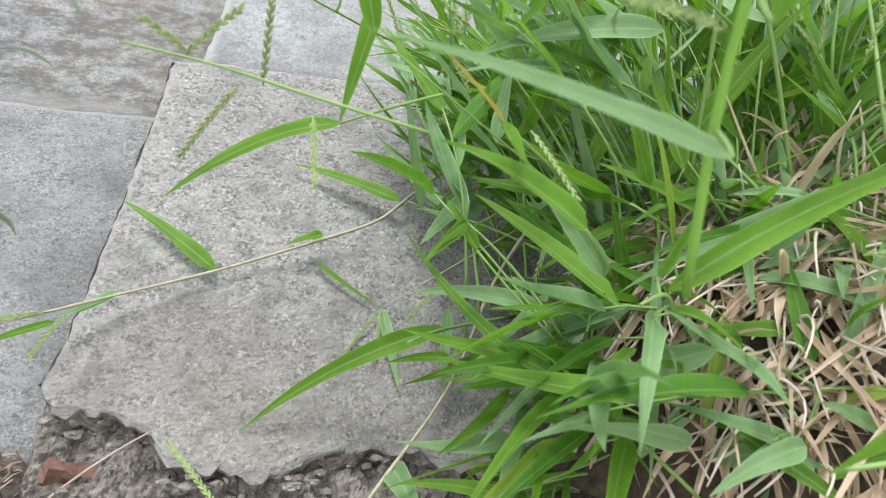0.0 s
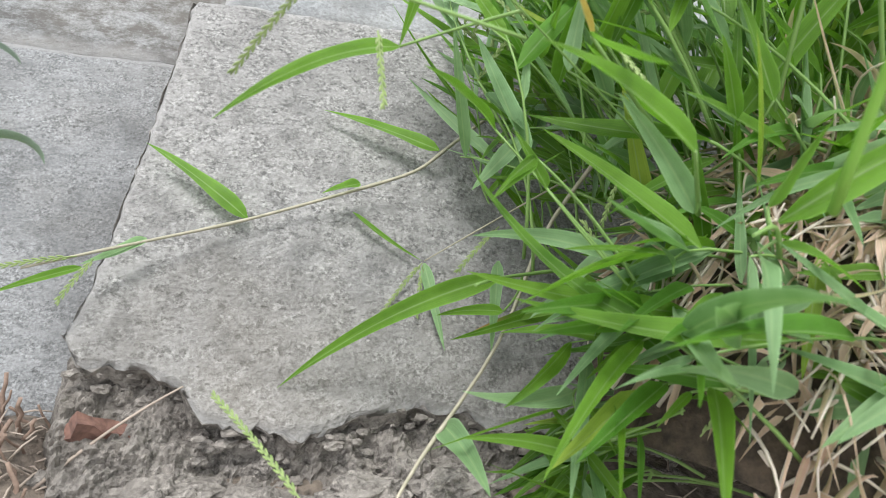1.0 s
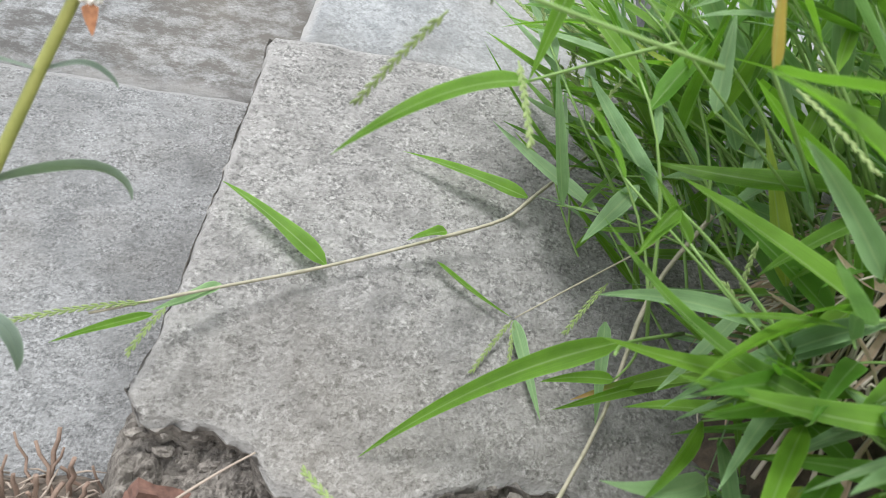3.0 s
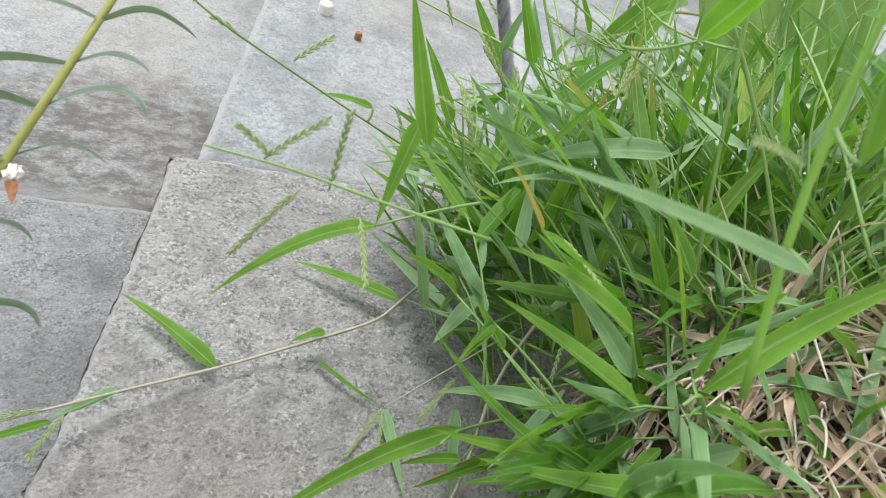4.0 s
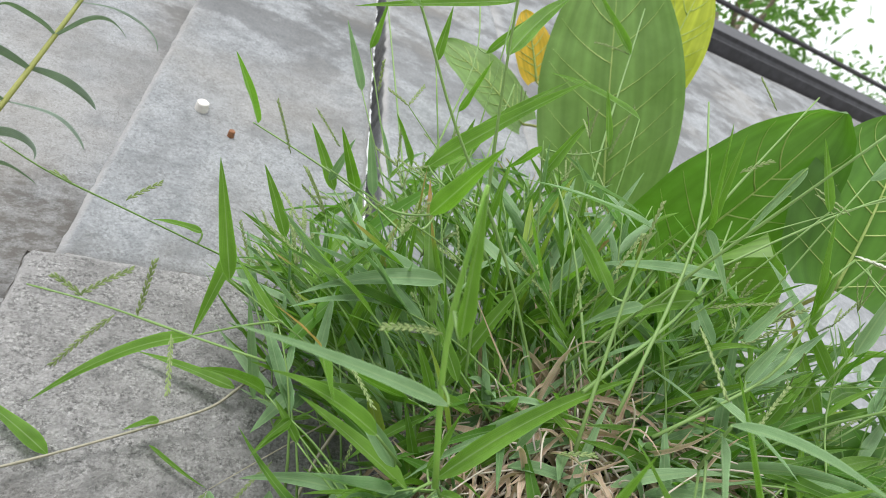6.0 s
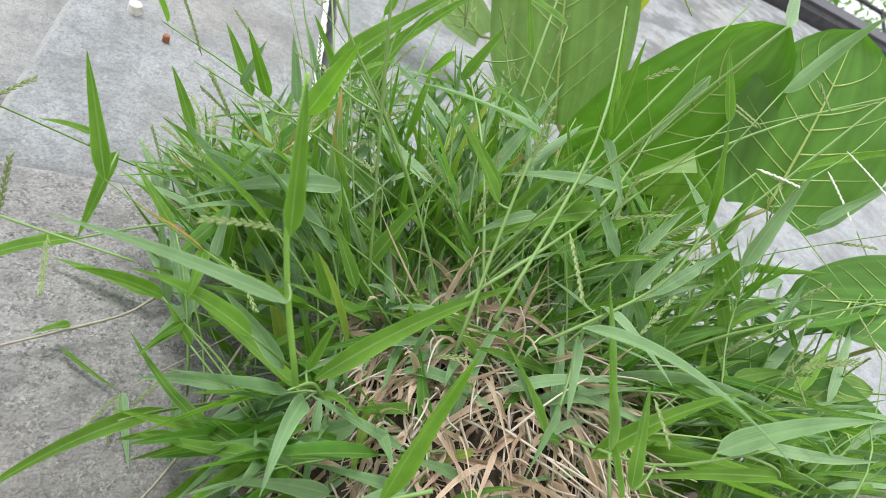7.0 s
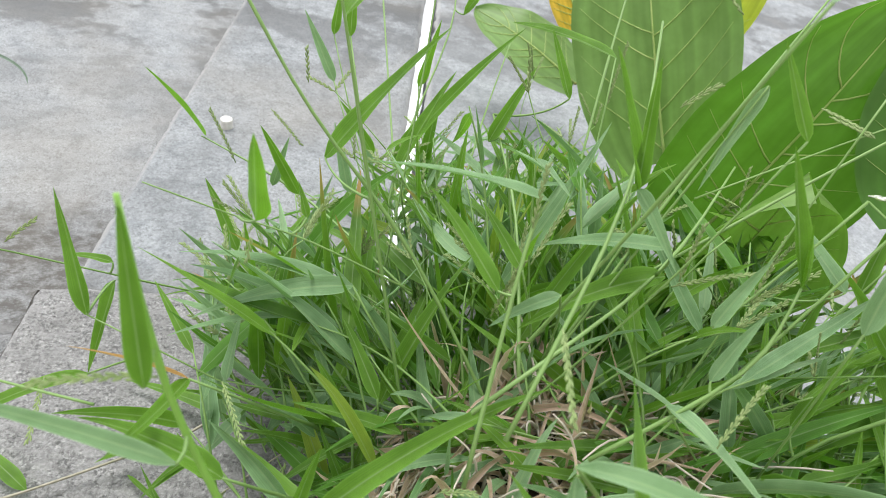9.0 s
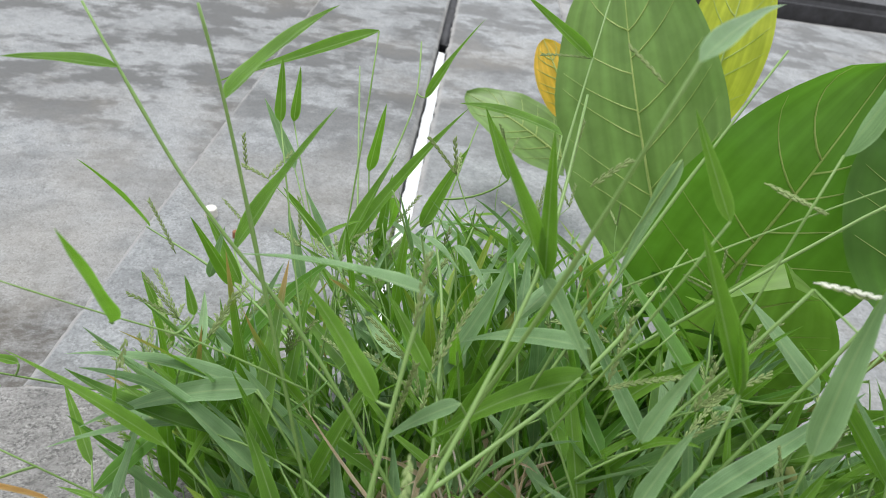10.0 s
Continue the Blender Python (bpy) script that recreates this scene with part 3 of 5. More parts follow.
shoot("thin grass stem with slender seed spikes on the block", [(0.165, -0.03, 0.155), (0.125, -0.02, 0.128), (0.094, -0.016, 0.108)],
      [((0.094, -0.016, 0.107), (0.099, -0.042, 0.072), 0.006, 0.0, "p"), ((0.062, 0.003, 0.128), (0.093, -0.015, 0.108), 0.003, -0.03, "g")],
      [((0.093, -0.016, 0.107), (0.073, -0.026, 0.086)), ((0.093, -0.017, 0.106), (0.088, -0.030, 0.084)), ((0.117, -0.05, 0.130), (0.095, -0.062, 0.112))], 0.0007, M_RUNNER, False)

shoot("tall near grass stem with a pale underside blade", [(0.128, -0.203, 0.155), (0.108, -0.232, 0.204), (0.101, -0.259, 0.247)],
      [((0.112, -0.232, 0.186), (0.048, -0.218, 0.204), 0.0050, 0.02, "p"),
       ((0.106, -0.245, 0.206), (0.101, -0.259, 0.247), 0.0060, 0.0, "g")],
      [((0.107, -0.233, 0.207), (0.082, -0.243, 0.207))], 0.0012, M_YOUNG)
shoot("leaning grass stem with a folded bright blade", [(0.155, -0.164, 0.139), (0.148, -0.169, 0.149), (0.135, -0.175, 0.146)],
      [((0.148, -0.169, 0.149), (0.228, -0.198, 0.197), 0.0090, 0.05, "g"),
       ((0.144, -0.169, 0.153), (0.152, -0.178, 0.177), 0.0053, 0.05, "g"),
       ((0.146, -0.166, 0.140), (0.120, -0.203, 0.116), 0.0080, 0.12, "p"),
       ((0.153, -0.165, 0.142), (0.166, -0.183, 0.133), 0.0048, 0.1, "g")],
      [])
shoot("grass stem with a flat grey green blade", [(0.211, -0.101, 0.165), (0.169, -0.122, 0.233)],
      [((0.169, -0.122, 0.233), (0.101, -0.104, 0.218), 0.0100, 0.06, "p")],
      [])
shoot("grass stem with a broad drooping green blade", [(0.149, -0.136, 0.147), (0.120, -0.168, 0.166)],
      [((0.120, -0.168, 0.166), (0.075, -0.169, 0.188), 0.0087, 0.06, "g"),
       ((0.143, -0.142, 0.148), (0.113, -0.141, 0.181), 0.0078, 0.05, "p")],
      [])
shoot("low grass stem over the rough block with a long blade", [(0.152, -0.052, 0.112), (0.106, -0.083, 0.115), (0.083, -0.118, 0.120)],
      [((0.106, -0.083, 0.115), (0.026, -0.047, 0.060), 0.0090, 0.06, "g"),
       ((0.116, -0.064, 0.096), (0.088, -0.061, 0.094), 0.0054, 0.05, "g"),
       ((0.181, -0.049, 0.101), (0.096, -0.057, 0.082), 0.0090, 0.0, "g")],
      [])
shoot("arching grass stem reaching over the concrete", [(0.170, -0.090, 0.160), (0.066, -0.125, 0.220)],
      [((0.071, -0.103, 0.234), (0.060, -0.091, 0.194), 0.0070, 0.02, "g"),
       ((0.066, -0.125, 0.220), (0.054, -0.133, 0.268), 0.0070, 0.03, "g"),
       ((0.060, -0.091, 0.194), (0.003, -0.110, 0.166), 0.0070, 0.08, "g")],
      [], 0.0007)
shoot("thin wiry grass stem with a seed spike", [(0.166, 0.002, 0.221), (0.093, -0.040, 0.231), (0.028, -0.086, 0.246), (-0.004, -0.113, 0.252), (-0.019, -0.133, 0.257)],
      [((0.062, -0.065, 0.244), (0.039, -0.061, 0.247), 0.0046, 0.05, "g")],
      [((0.025, -0.090, 0.250), (0.038, -0.095, 0.260)), ((0.004, -0.107, 0.251), (-0.004, -0.108, 0.254))], 0.0007)
shoot("thin grass stem with hanging seed spikes", [(0.077, -0.156, 0.190), (0.045, -0.148, 0.198), (0.020, -0.142, 0.205), (-0.003, -0.136, 0.209)],
      [],
      [((0.013, -0.138, 0.207), (0.028, -0.153, 0.218)), ((0.033, -0.134, 0.201), (0.035, -0.146, 0.223)), ((0.026, -0.124, 0.201), (0.008, -0.107, 0.179)), ((0.049, -0.111, 0.195), (0.049, -0.126, 0.172)), ((0.014, -0.146, 0.207), (0.004, -0.153, 0.213))], 0.0007)
shoot("browning grass blade on a thin stem", [(0.160, -0.100, 0.168), (0.105, -0.137, 0.196)],
      [((0.105, -0.137, 0.196), (0.072, -0.174, 0.211), 0.0035, 0.02, "o"),
       ((0.105, -0.137, 0.196), (0.089, -0.199, 0.181), 0.0060, -0.02, "g")],
      [((0.117, -0.132, 0.194), (0.126, -0.151, 0.173))])
shoot("low grass stem with paired blue green blades", [(0.197, -0.152, 0.118), (0.173, -0.162, 0.128)],
      [((0.173, -0.162, 0.128), (0.138, -0.122, 0.090), 0.0100, 0.06, "p"),
       ((0.184, -0.158, 0.125), (0.175, -0.195, 0.118), 0.0070, 0.05, "p"),
       ((0.186, -0.158, 0.128), (0.182, -0.151, 0.138), 0.0031, 0.0, "g")],
      [])
shoot("low grass stem at the foot of the tuft", [(0.198, -0.157, 0.079), (0.182, -0.146, 0.088)],
      [((0.182, -0.146, 0.088), (0.130, -0.114, 0.088), 0.0100, 0.05, "g"),
       ((0.185, -0.189, 0.107), (0.145, -0.199, 0.101), 0.0075, 0.05, "p"),
       ((0.179, -0.156, 0.102), (0.191, -0.183, 0.102), 0.0056, 0.05, "g"),
       ((0.170, -0.121, 0.077), (0.129, -0.117, 0.066), 0.0070, 0.05, "g")],
      [])
shoot("grass stem close to the concrete", [(0.197, -0.133, 0.096), (0.160, -0.126, 0.102)],
      [((0.160, -0.126, 0.102), (0.107, -0.122, 0.114), 0.0090, 0.04, "p"),
       ((0.145, -0.099, 0.095), (0.103, -0.093, 0.096), 0.0070, 0.04, "g"),
       ((0.119, -0.126, 0.064), (0.081, -0.122, 0.070), 0.0060, 0.05, "g")],
      [])
shoot("grass stem leaning on the wall", [(0.199, -0.092, 0.101), (0.138, -0.108, 0.128)],
      [((0.138, -0.108, 0.128), (0.090, -0.092, 0.132), 0.0080, 0.06, "p"),
       ((0.160, -0.076, 0.106), (0.112, -0.040, 0.080), 0.0080, 0.03, "t")],
      [((0.133, -0.105, 0.131), (0.128, -0.101, 0.140)), ((0.144, -0.095, 0.153), (0.139, -0.096, 0.137))])
shoot("upright grass stem with a bright blade", [(0.213, -0.124, 0.169), (0.185, -0.106, 0.180)],
      [((0.185, -0.106, 0.180), (0.220, -0.137, 0.248), 0.0100, 0.04, "g"),
       ((0.203, -0.119, 0.165), (0.199, -0.114, 0.221), 0.0090, 0.02, "p"),
       ((0.167, -0.126, 0.178), (0.153, -0.131, 0.203), 0.0055, 0.05, "g")],
      [])
shoot("near grass stem with an upright bright blade", [(0.172, -0.230, 0.124), (0.156, -0.223, 0.119)],
      [((0.156, -0.223, 0.119), (0.154, -0.275, 0.181), 0.0110, 0.03, "g")],
      [])
shoot("upright near grass stem", [(0.223, -0.263, 0.128), (0.218, -0.265, 0.146)],
      [((0.218, -0.265, 0.146), (0.231, -0.243, 0.207), 0.0100, 0.02, "g"),
       ((0.225, -0.266, 0.129), (0.222, -0.260, 0.155), 0.0052, 0.0, "g")],
      [])
shoot("grass stem with a long arching pale blade", [(0.230, -0.229, 0.166), (0.204, -0.261, 0.187)],
      [((0.204, -0.261, 0.187), (0.265, -0.305, 0.147), 0.0060, 0.1, "p"),
       ((0.221, -0.229, 0.142), (0.202, -0.220, 0.177), 0.0060, 0.05, "g"),
       ((0.213, -0.244, 0.156), (0.186, -0.259, 0.133), 0.0069, 0.05, "p"),
       ((0.207, -0.255, 0.183), (0.198, -0.264, 0.158), 0.0055, 0.0, "p")],
      [((0.210, -0.242, 0.219), (0.205, -0.258, 0.195))])
shoot("tall grass stem with a silvery twisted blade", [(0.197, -0.195, 0.165), (0.217, -0.205, 0.253), (0.222, -0.208, 0.260)],
      [((0.222, -0.208, 0.260), (0.163, -0.187, 0.274), 0.0070, 0.04, "p"),
       ((0.207, -0.200, 0.230), (0.184, -0.194, 0.266), 0.0070, 0.04, "g")],
      [((0.217, -0.206, 0.251), (0.220, -0.213, 0.272))])
shoot("tall grass stem with a wide upright blade", [(0.207, -0.207, 0.182), (0.258, -0.205, 0.267), (0.288, -0.179, 0.344)],
      [((0.258, -0.205, 0.267), (0.232, -0.236, 0.304), 0.0095, 0.02, "g"),
       ((0.258, -0.205, 0.267), (0.254, -0.227, 0.307), 0.0060, 0.02, "g"),
       ((0.258, -0.205, 0.267), (0.271, -0.208, 0.237), 0.0060, 0.06, "p")],
      [])
shoot("leaning grass stem with a narrow upright blade", [(0.244, -0.193, 0.171), (0.293, -0.221, 0.204), (0.308, -0.225, 0.232)],
      [((0.308, -0.225, 0.232), (0.284, -0.249, 0.274), 0.0090, 0.02, "g"),
       ((0.308, -0.225, 0.232), (0.299, -0.240, 0.252), 0.0052, 0.03, "g"),
       ((0.280, -0.213, 0.200), (0.293, -0.226, 0.223), 0.0056, 0.03, "p")],
      [])
shoot("grass stem with a level broad blade and seed spikes", [(0.200, -0.194, 0.189), (0.281, -0.187, 0.237), (0.339, -0.159, 0.290)],
      [((0.281, -0.187, 0.237), (0.230, -0.162, 0.216), 0.0100, 0.06, "g"),
       ((0.272, -0.204, 0.246), (0.248, -0.136, 0.252), 0.0080, 0.04, "p")],
      [((0.285, -0.190, 0.235), (0.291, -0.199, 0.257)), ((0.283, -0.188, 0.233), (0.298, -0.218, 0.237))])
shoot("long wiry grass stem with a level blade", [(0.244, -0.120, 0.156), (0.191, -0.144, 0.249), (0.145, -0.158, 0.299), (0.119, -0.169, 0.341), (0.104, -0.166, 0.366)],
      [((0.119, -0.169, 0.341), (0.091, -0.187, 0.332), 0.0060, 0.03, "g")],
      [])
shoot("long grass stem with a broad raised blade", [(0.204, -0.095, 0.138), (0.169, -0.155, 0.277), (0.156, -0.180, 0.328), (0.148, -0.197, 0.352)],
      [((0.156, -0.180, 0.328), (0.193, -0.176, 0.371), 0.0097, 0.05, "g"),
       ((0.156, -0.118, 0.290), (0.193, -0.191, 0.324), 0.0110, 0.02, "g"),
       ((0.170, -0.086, 0.361), (0.170, -0.100, 0.389), 0.0058, 0.0, "g")],
      [])
shoot("thin arching stem with a drooping blade", [(0.192, -0.136, 0.231), (0.147, -0.145, 0.251), (0.122, -0.151, 0.257), (0.089, -0.160, 0.267)],
      [((0.128, -0.178, 0.253), (0.127, -0.228, 0.270), 0.0090, 0.0, "g"),
       ((0.147, -0.146, 0.259), (0.143, -0.149, 0.273), 0.0036, 0.02, "g")],
      [((0.126, -0.150, 0.250), (0.125, -0.149, 0.240))], 0.0006)
shoot("grass stem with small seed spikes low over the slab", [(0.203, -0.089, 0.230), (0.151, -0.041, 0.288), (0.093, 0.005, 0.326)],
      [((0.095, 0.003, 0.326), (0.068, -0.046, 0.348), 0.0090, 0.03, "g"),
       ((0.149, -0.041, 0.286), (0.128, -0.061, 0.317), 0.0075, 0.02, "g"),
       ((0.135, -0.030, 0.292), (0.143, -0.045, 0.317), 0.0057, 0.0, "p")],
      [((0.114, -0.014, 0.307), (0.099, -0.024, 0.335)), ((0.152, -0.050, 0.347), (0.150, -0.057, 0.365))])
shoot("grass stem with narrow upright blades", [(0.229, 0.007, 0.223), (0.203, -0.050, 0.302)],
      [((0.203, -0.050, 0.302), (0.229, -0.078, 0.352), 0.0100, 0.02, "g"),
       ((0.219, -0.032, 0.358), (0.225, -0.061, 0.388), 0.0074, 0.02, "g"),
       ((0.194, -0.020, 0.316), (0.171, -0.037, 0.343), 0.0072, 0.02, "g")],
      [((0.239, -0.007, 0.332), (0.253, -0.014, 0.351))])
shoot("tall straight grass stem with a bent blade", [(0.260, -0.078, 0.159), (0.326, -0.060, 0.358), (0.354, -0.053, 0.435), (0.371, -0.048, 0.481)],
      [((0.354, -0.053, 0.435), (0.308, -0.062, 0.467), 0.0090, 0.0, "g"),
       ((0.305, -0.114, 0.355), (0.264, -0.072, 0.387), 0.0080, 0.05, "g")],
      [((0.354, -0.053, 0.435), (0.322, -0.047, 0.437)), ((0.327, -0.064, 0.343), (0.333, -0.082, 0.380))])
shoot("near blurred grass stem with pale top blade", [(0.229, -0.149, 0.199), (0.252, -0.217, 0.254), (0.263, -0.283, 0.300)],
      [((0.263, -0.283, 0.300), (0.312, -0.255, 0.338), 0.0060, 0.03, "p")],
      [((0.303, -0.208, 0.336), (0.290, -0.208, 0.349)), ((0.230, -0.175, 0.241), (0.244, -0.181, 0.265))])
shoot("near grass stem in front of the tuft", [(0.230, -0.163, 0.197), (0.243, -0.132, 0.267), (0.241, -0.103, 0.322)],
      [((0.236, -0.110, 0.306), (0.255, -0.126, 0.340), 0.0070, 0.02, "g"),
       ((0.275, -0.120, 0.328), (0.262, -0.129, 0.359), 0.0060, 0.0, "g")],
      [((0.229, -0.151, 0.223), (0.238, -0.154, 0.260))])
shoot("tall dark grass stem with a broad raised blade", [(0.178, -0.040, 0.154), (0.209, -0.006, 0.317), (0.254, 0.005, 0.417), (0.259, 0.022, 0.477)],
      [((0.209, -0.006, 0.317), (0.264, -0.093, 0.375), 0.0110, 0.03, "g"),
       ((0.259, 0.004, 0.425), (0.286, -0.050, 0.455), 0.0070, 0.03, "g"),
       ((0.216, -0.095, 0.411), (0.132, -0.045, 0.398), 0.0080, 0.0, "g")],
      [])
shoot("slim grass stem close to the open joint", [(0.217, -0.011, 0.209), (0.223, 0.116, 0.476), (0.224, 0.134, 0.512)],
      [((0.173, 0.028, 0.410), (0.176, 0.010, 0.442), 0.0067, 0.0, "g"),
       ((0.175, 0.040, 0.381), (0.153, 0.028, 0.425), 0.0088, 0.0, "p"),
       ((0.149, -0.001, 0.293), (0.127, -0.005, 0.333), 0.0080, 0.03, "g"),
       ((0.117, -0.016, 0.255), (0.098, -0.019, 0.296), 0.0080, 0.03, "g"),
       ((0.184, 0.017, 0.299), (0.173, 0.009, 0.343), 0.0080, 0.03, "p")],
      [((0.133, 0.010, 0.348), (0.153, 0.011, 0.326))])
shoot("grass stem before the broad leaves", [(0.219, -0.035, 0.164), (0.262, 0.006, 0.321), (0.301, 0.023, 0.418)],
      [((0.228, -0.008, 0.311), (0.233, -0.032, 0.357), 0.0089, 0.03, "g"),
       ((0.243, -0.064, 0.224), (0.203, -0.059, 0.288), 0.0100, 0.03, "g"),
       ((0.218, -0.056, 0.222), (0.235, -0.077, 0.263), 0.0080, 0.02, "g"),
       ((0.201, 0.030, 0.319), (0.182, 0.022, 0.363), 0.0085, 0.0, "p")],
      [((0.194, -0.001, 0.315), (0.225, -0.036, 0.322)), ((0.206, -0.022, 0.283), (0.240, -0.051, 0.297))])
shoot("grass stem with seed heads beside pale blades", [(0.256, -0.115, 0.191), (0.282, -0.143, 0.243), (0.292, -0.154, 0.264)],
      [((0.228, -0.155, 0.291), (0.235, -0.190, 0.270), 0.0074, 0.03, "p"),
       ((0.242, -0.154, 0.288), (0.249, -0.172, 0.268), 0.0054, 0.03, "p"),
       ((0.234, -0.192, 0.229), (0.212, -0.176, 0.217), 0.0057, 0.04, "p"),
       ((0.229, -0.169, 0.239), (0.215, -0.161, 0.267), 0.0061, 0.02, "g")],
      [((0.217, -0.166, 0.221), (0.220, -0.193, 0.241)), ((0.189, -0.195, 0.164), (0.198, -0.207, 0.166))])
shoot("leaning grass stem at the heart of the tuft", [(0.257, -0.110, 0.110), (0.260, -0.137, 0.141), (0.268, -0.172, 0.186)],
      [((0.259, -0.122, 0.119), (0.247, -0.102, 0.146), 0.0066, 0.02, "d"),
       ((0.255, -0.114, 0.121), (0.277, -0.159, 0.134), 0.0089, 0.04, "g"),
       ((0.172, -0.102, 0.130), (0.129, -0.081, 0.170), 0.0100, 0.03, "d"),
       ((0.188, -0.100, 0.134), (0.162, -0.091, 0.157), 0.0065, 0.03, "d"),
       ((0.246, -0.142, 0.122), (0.235, -0.123, 0.158), 0.0076, 0.0, "d"),
       ((0.228, -0.101, 0.178), (0.221, -0.097, 0.213), 0.0066, 0.02, "d"),
       ((0.218, -0.146, 0.177), (0.198, -0.129, 0.176), 0.0052, 0.06, "p")],
      [])
shoot("pale wavy grass blade on a short stem", [(0.217, -0.094, 0.156), (0.172, -0.087, 0.157)],
      [((0.172, -0.087, 0.157), (0.148, -0.078, 0.234), 0.0060, 0.03, "p"),
       ((0.180, -0.127, 0.185), (0.165, -0.120, 0.220), 0.0070, 0.03, "g"),
       ((0.248, -0.121, 0.197), (0.237, -0.118, 0.244), 0.0085, 0.03, "g")],
      [])
shoot("long level grass stem reaching past the broad leaves", [(0.335, -0.154, 0.134), (0.347, -0.188, 0.174), (0.384, -0.276, 0.211)],
      [((0.343, -0.182, 0.177), (0.359, -0.199, 0.208), 0.0069, 0.02, "g"),
       ((0.268, -0.205, 0.191), (0.282, -0.238, 0.161), 0.0080, 0.05, "p"),
       ((0.316, -0.241, 0.217), (0.326, -0.263, 0.260), 0.0086, 0.03, "p")],
      [((0.273, -0.224, 0.180), (0.291, -0.227, 0.200))])
shoot("low grass stem with broad yellow green blades", [(0.258, -0.200, 0.131), (0.266, -0.246, 0.129), (0.278, -0.287, 0.151)],
      [((0.260, -0.217, 0.126), (0.298, -0.263, 0.165), 0.0090, 0.05, "g"),
       ((0.273, -0.268, 0.144), (0.296, -0.312, 0.167), 0.0094, 0.05, "p"),
       ((0.244, -0.254, 0.127), (0.253, -0.250, 0.165), 0.0060, 0.0, "g"),
       ((0.312, -0.270, 0.132), (0.264, -0.233, 0.122), 0.0060, 0.03, "g")],
      [((0.246, -0.258, 0.162), (0.248, -0.266, 0.146))])
shoot("long thin grass stem with white seed spike", [(0.289, -0.139, 0.148), (0.390, -0.216, 0.273), (0.439, -0.254, 0.338)],
      [((0.392, -0.218, 0.275), (0.397, -0.279, 0.282), 0.0070, 0.03, "g"),
       ((0.352, -0.228, 0.307), (0.356, -0.272, 0.335), 0.0090, 0.03, "p"),
       ((0.374, -0.240, 0.241), (0.387, -0.269, 0.266), 0.0073, 0.03, "p")],
      [((0.346, -0.286, 0.285), (0.354, -0.294, 0.308)), ((0.330, -0.233, 0.264), (0.342, -0.249, 0.256))])
shoot("straight grass stem slanting across the broad leaves", [(0.236, -0.127, 0.172), (0.318, -0.165, 0.295), (0.371, -0.190, 0.367)],
      [((0.302, -0.236, 0.280), (0.292, -0.239, 0.312), 0.0050, 0.0, "g"),
       ((0.291, -0.232, 0.299), (0.280, -0.209, 0.267), 0.0050, 0.02, "p")],
      [((0.272, -0.211, 0.296), (0.281, -0.222, 0.302))])
shoot("thin seed stem across the broad leaves", [(0.261, -0.111, 0.211), (0.421, -0.180, 0.312), (0.493, -0.211, 0.340)],
      [],
      [((0.368, -0.237, 0.314), (0.374, -0.240, 0.301)), ((0.347, -0.203, 0.302), (0.358, -0.212, 0.292))])
shoot("dark low grass blades beside the block", [(0.146, -0.123, 0.112), (0.135, -0.132, 0.110)],
      [((0.140, -0.125, 0.114), (0.083, -0.154, 0.121), 0.0090, 0.02, "d"),
       ((0.150, -0.124, 0.112), (0.092, -0.144, 0.112), 0.0090, 0.0, "d"),
       ((0.158, -0.174, 0.103), (0.112, -0.181, 0.114), 0.0083, 0.05, "p"),
       ((0.106, -0.105, 0.161), (0.091, -0.115, 0.152), 0.0043, 0.02, "g"),
       ((0.106, -0.105, 0.161), (0.087, -0.116, 0.147), 0.0051, 0.02, "g"),
       ((0.099, -0.083, 0.170), (0.058, -0.133, 0.184), 0.0080, 0.03, "g"),
       ((0.110, -0.107, 0.151), (0.098, -0.103, 0.170), 0.0047, 0.02, "g")],
      [])
shoot("near grass stem with pale undersides", [(0.359, -0.136, 0.189), (0.363, -0.160, 0.205), (0.347, -0.169, 0.230)],
      [((0.335, -0.145, 0.196), (0.354, -0.155, 0.226), 0.0067, 0.03, "p"),
       ((0.362, -0.159, 0.205), (0.360, -0.155, 0.230), 0.0050, 0.0, "g"),
       ((0.334, -0.111, 0.186), (0.354, -0.119, 0.218), 0.0070, 0.02, "g"),
       ((0.328, -0.097, 0.184), (0.343, -0.102, 0.210), 0.0057, 0.02, "g"),
       ((0.366, -0.190, 0.232), (0.353, -0.170, 0.273), 0.0080, 0.02, "p")],
      [])
shoot("near grass stem with bright translucent blades", [(0.374, -0.146, 0.190), (0.380, -0.157, 0.211), (0.403, -0.185, 0.248)],
      [((0.376, -0.152, 0.209), (0.392, -0.164, 0.243), 0.0071, 0.02, "g"),
       ((0.393, -0.172, 0.231), (0.404, -0.188, 0.272), 0.0079, 0.02, "g"),
       ((0.332, -0.189, 0.226), (0.319, -0.168, 0.224), 0.0049, 0.03, "p")],
      [])
shoot("grass stem in the tuft's middle", [(0.305, -0.087, 0.184), (0.290, -0.078, 0.230)],
      [((0.285, -0.090, 0.185), (0.288, -0.077, 0.241), 0.0100, 0.0, "g"),
       ((0.308, -0.088, 0.191), (0.274, -0.073, 0.233), 0.0080, 0.03, "p"),
       ((0.328, -0.104, 0.246), (0.301, -0.108, 0.288), 0.0080, 0.02, "p"),
       ((0.327, -0.082, 0.217), (0.304, -0.073, 0.250), 0.0074, 0.05, "p"),
       ((0.257, -0.069, 0.208), (0.282, -0.076, 0.253), 0.0089, 0.03, "g"),
       ((0.236, -0.046, 0.201), (0.226, -0.043, 0.233), 0.0061, 0.02, "d"),
       ((0.250, -0.057, 0.227), (0.203, -0.063, 0.269), 0.0080, 0.03, "p")],
      [])
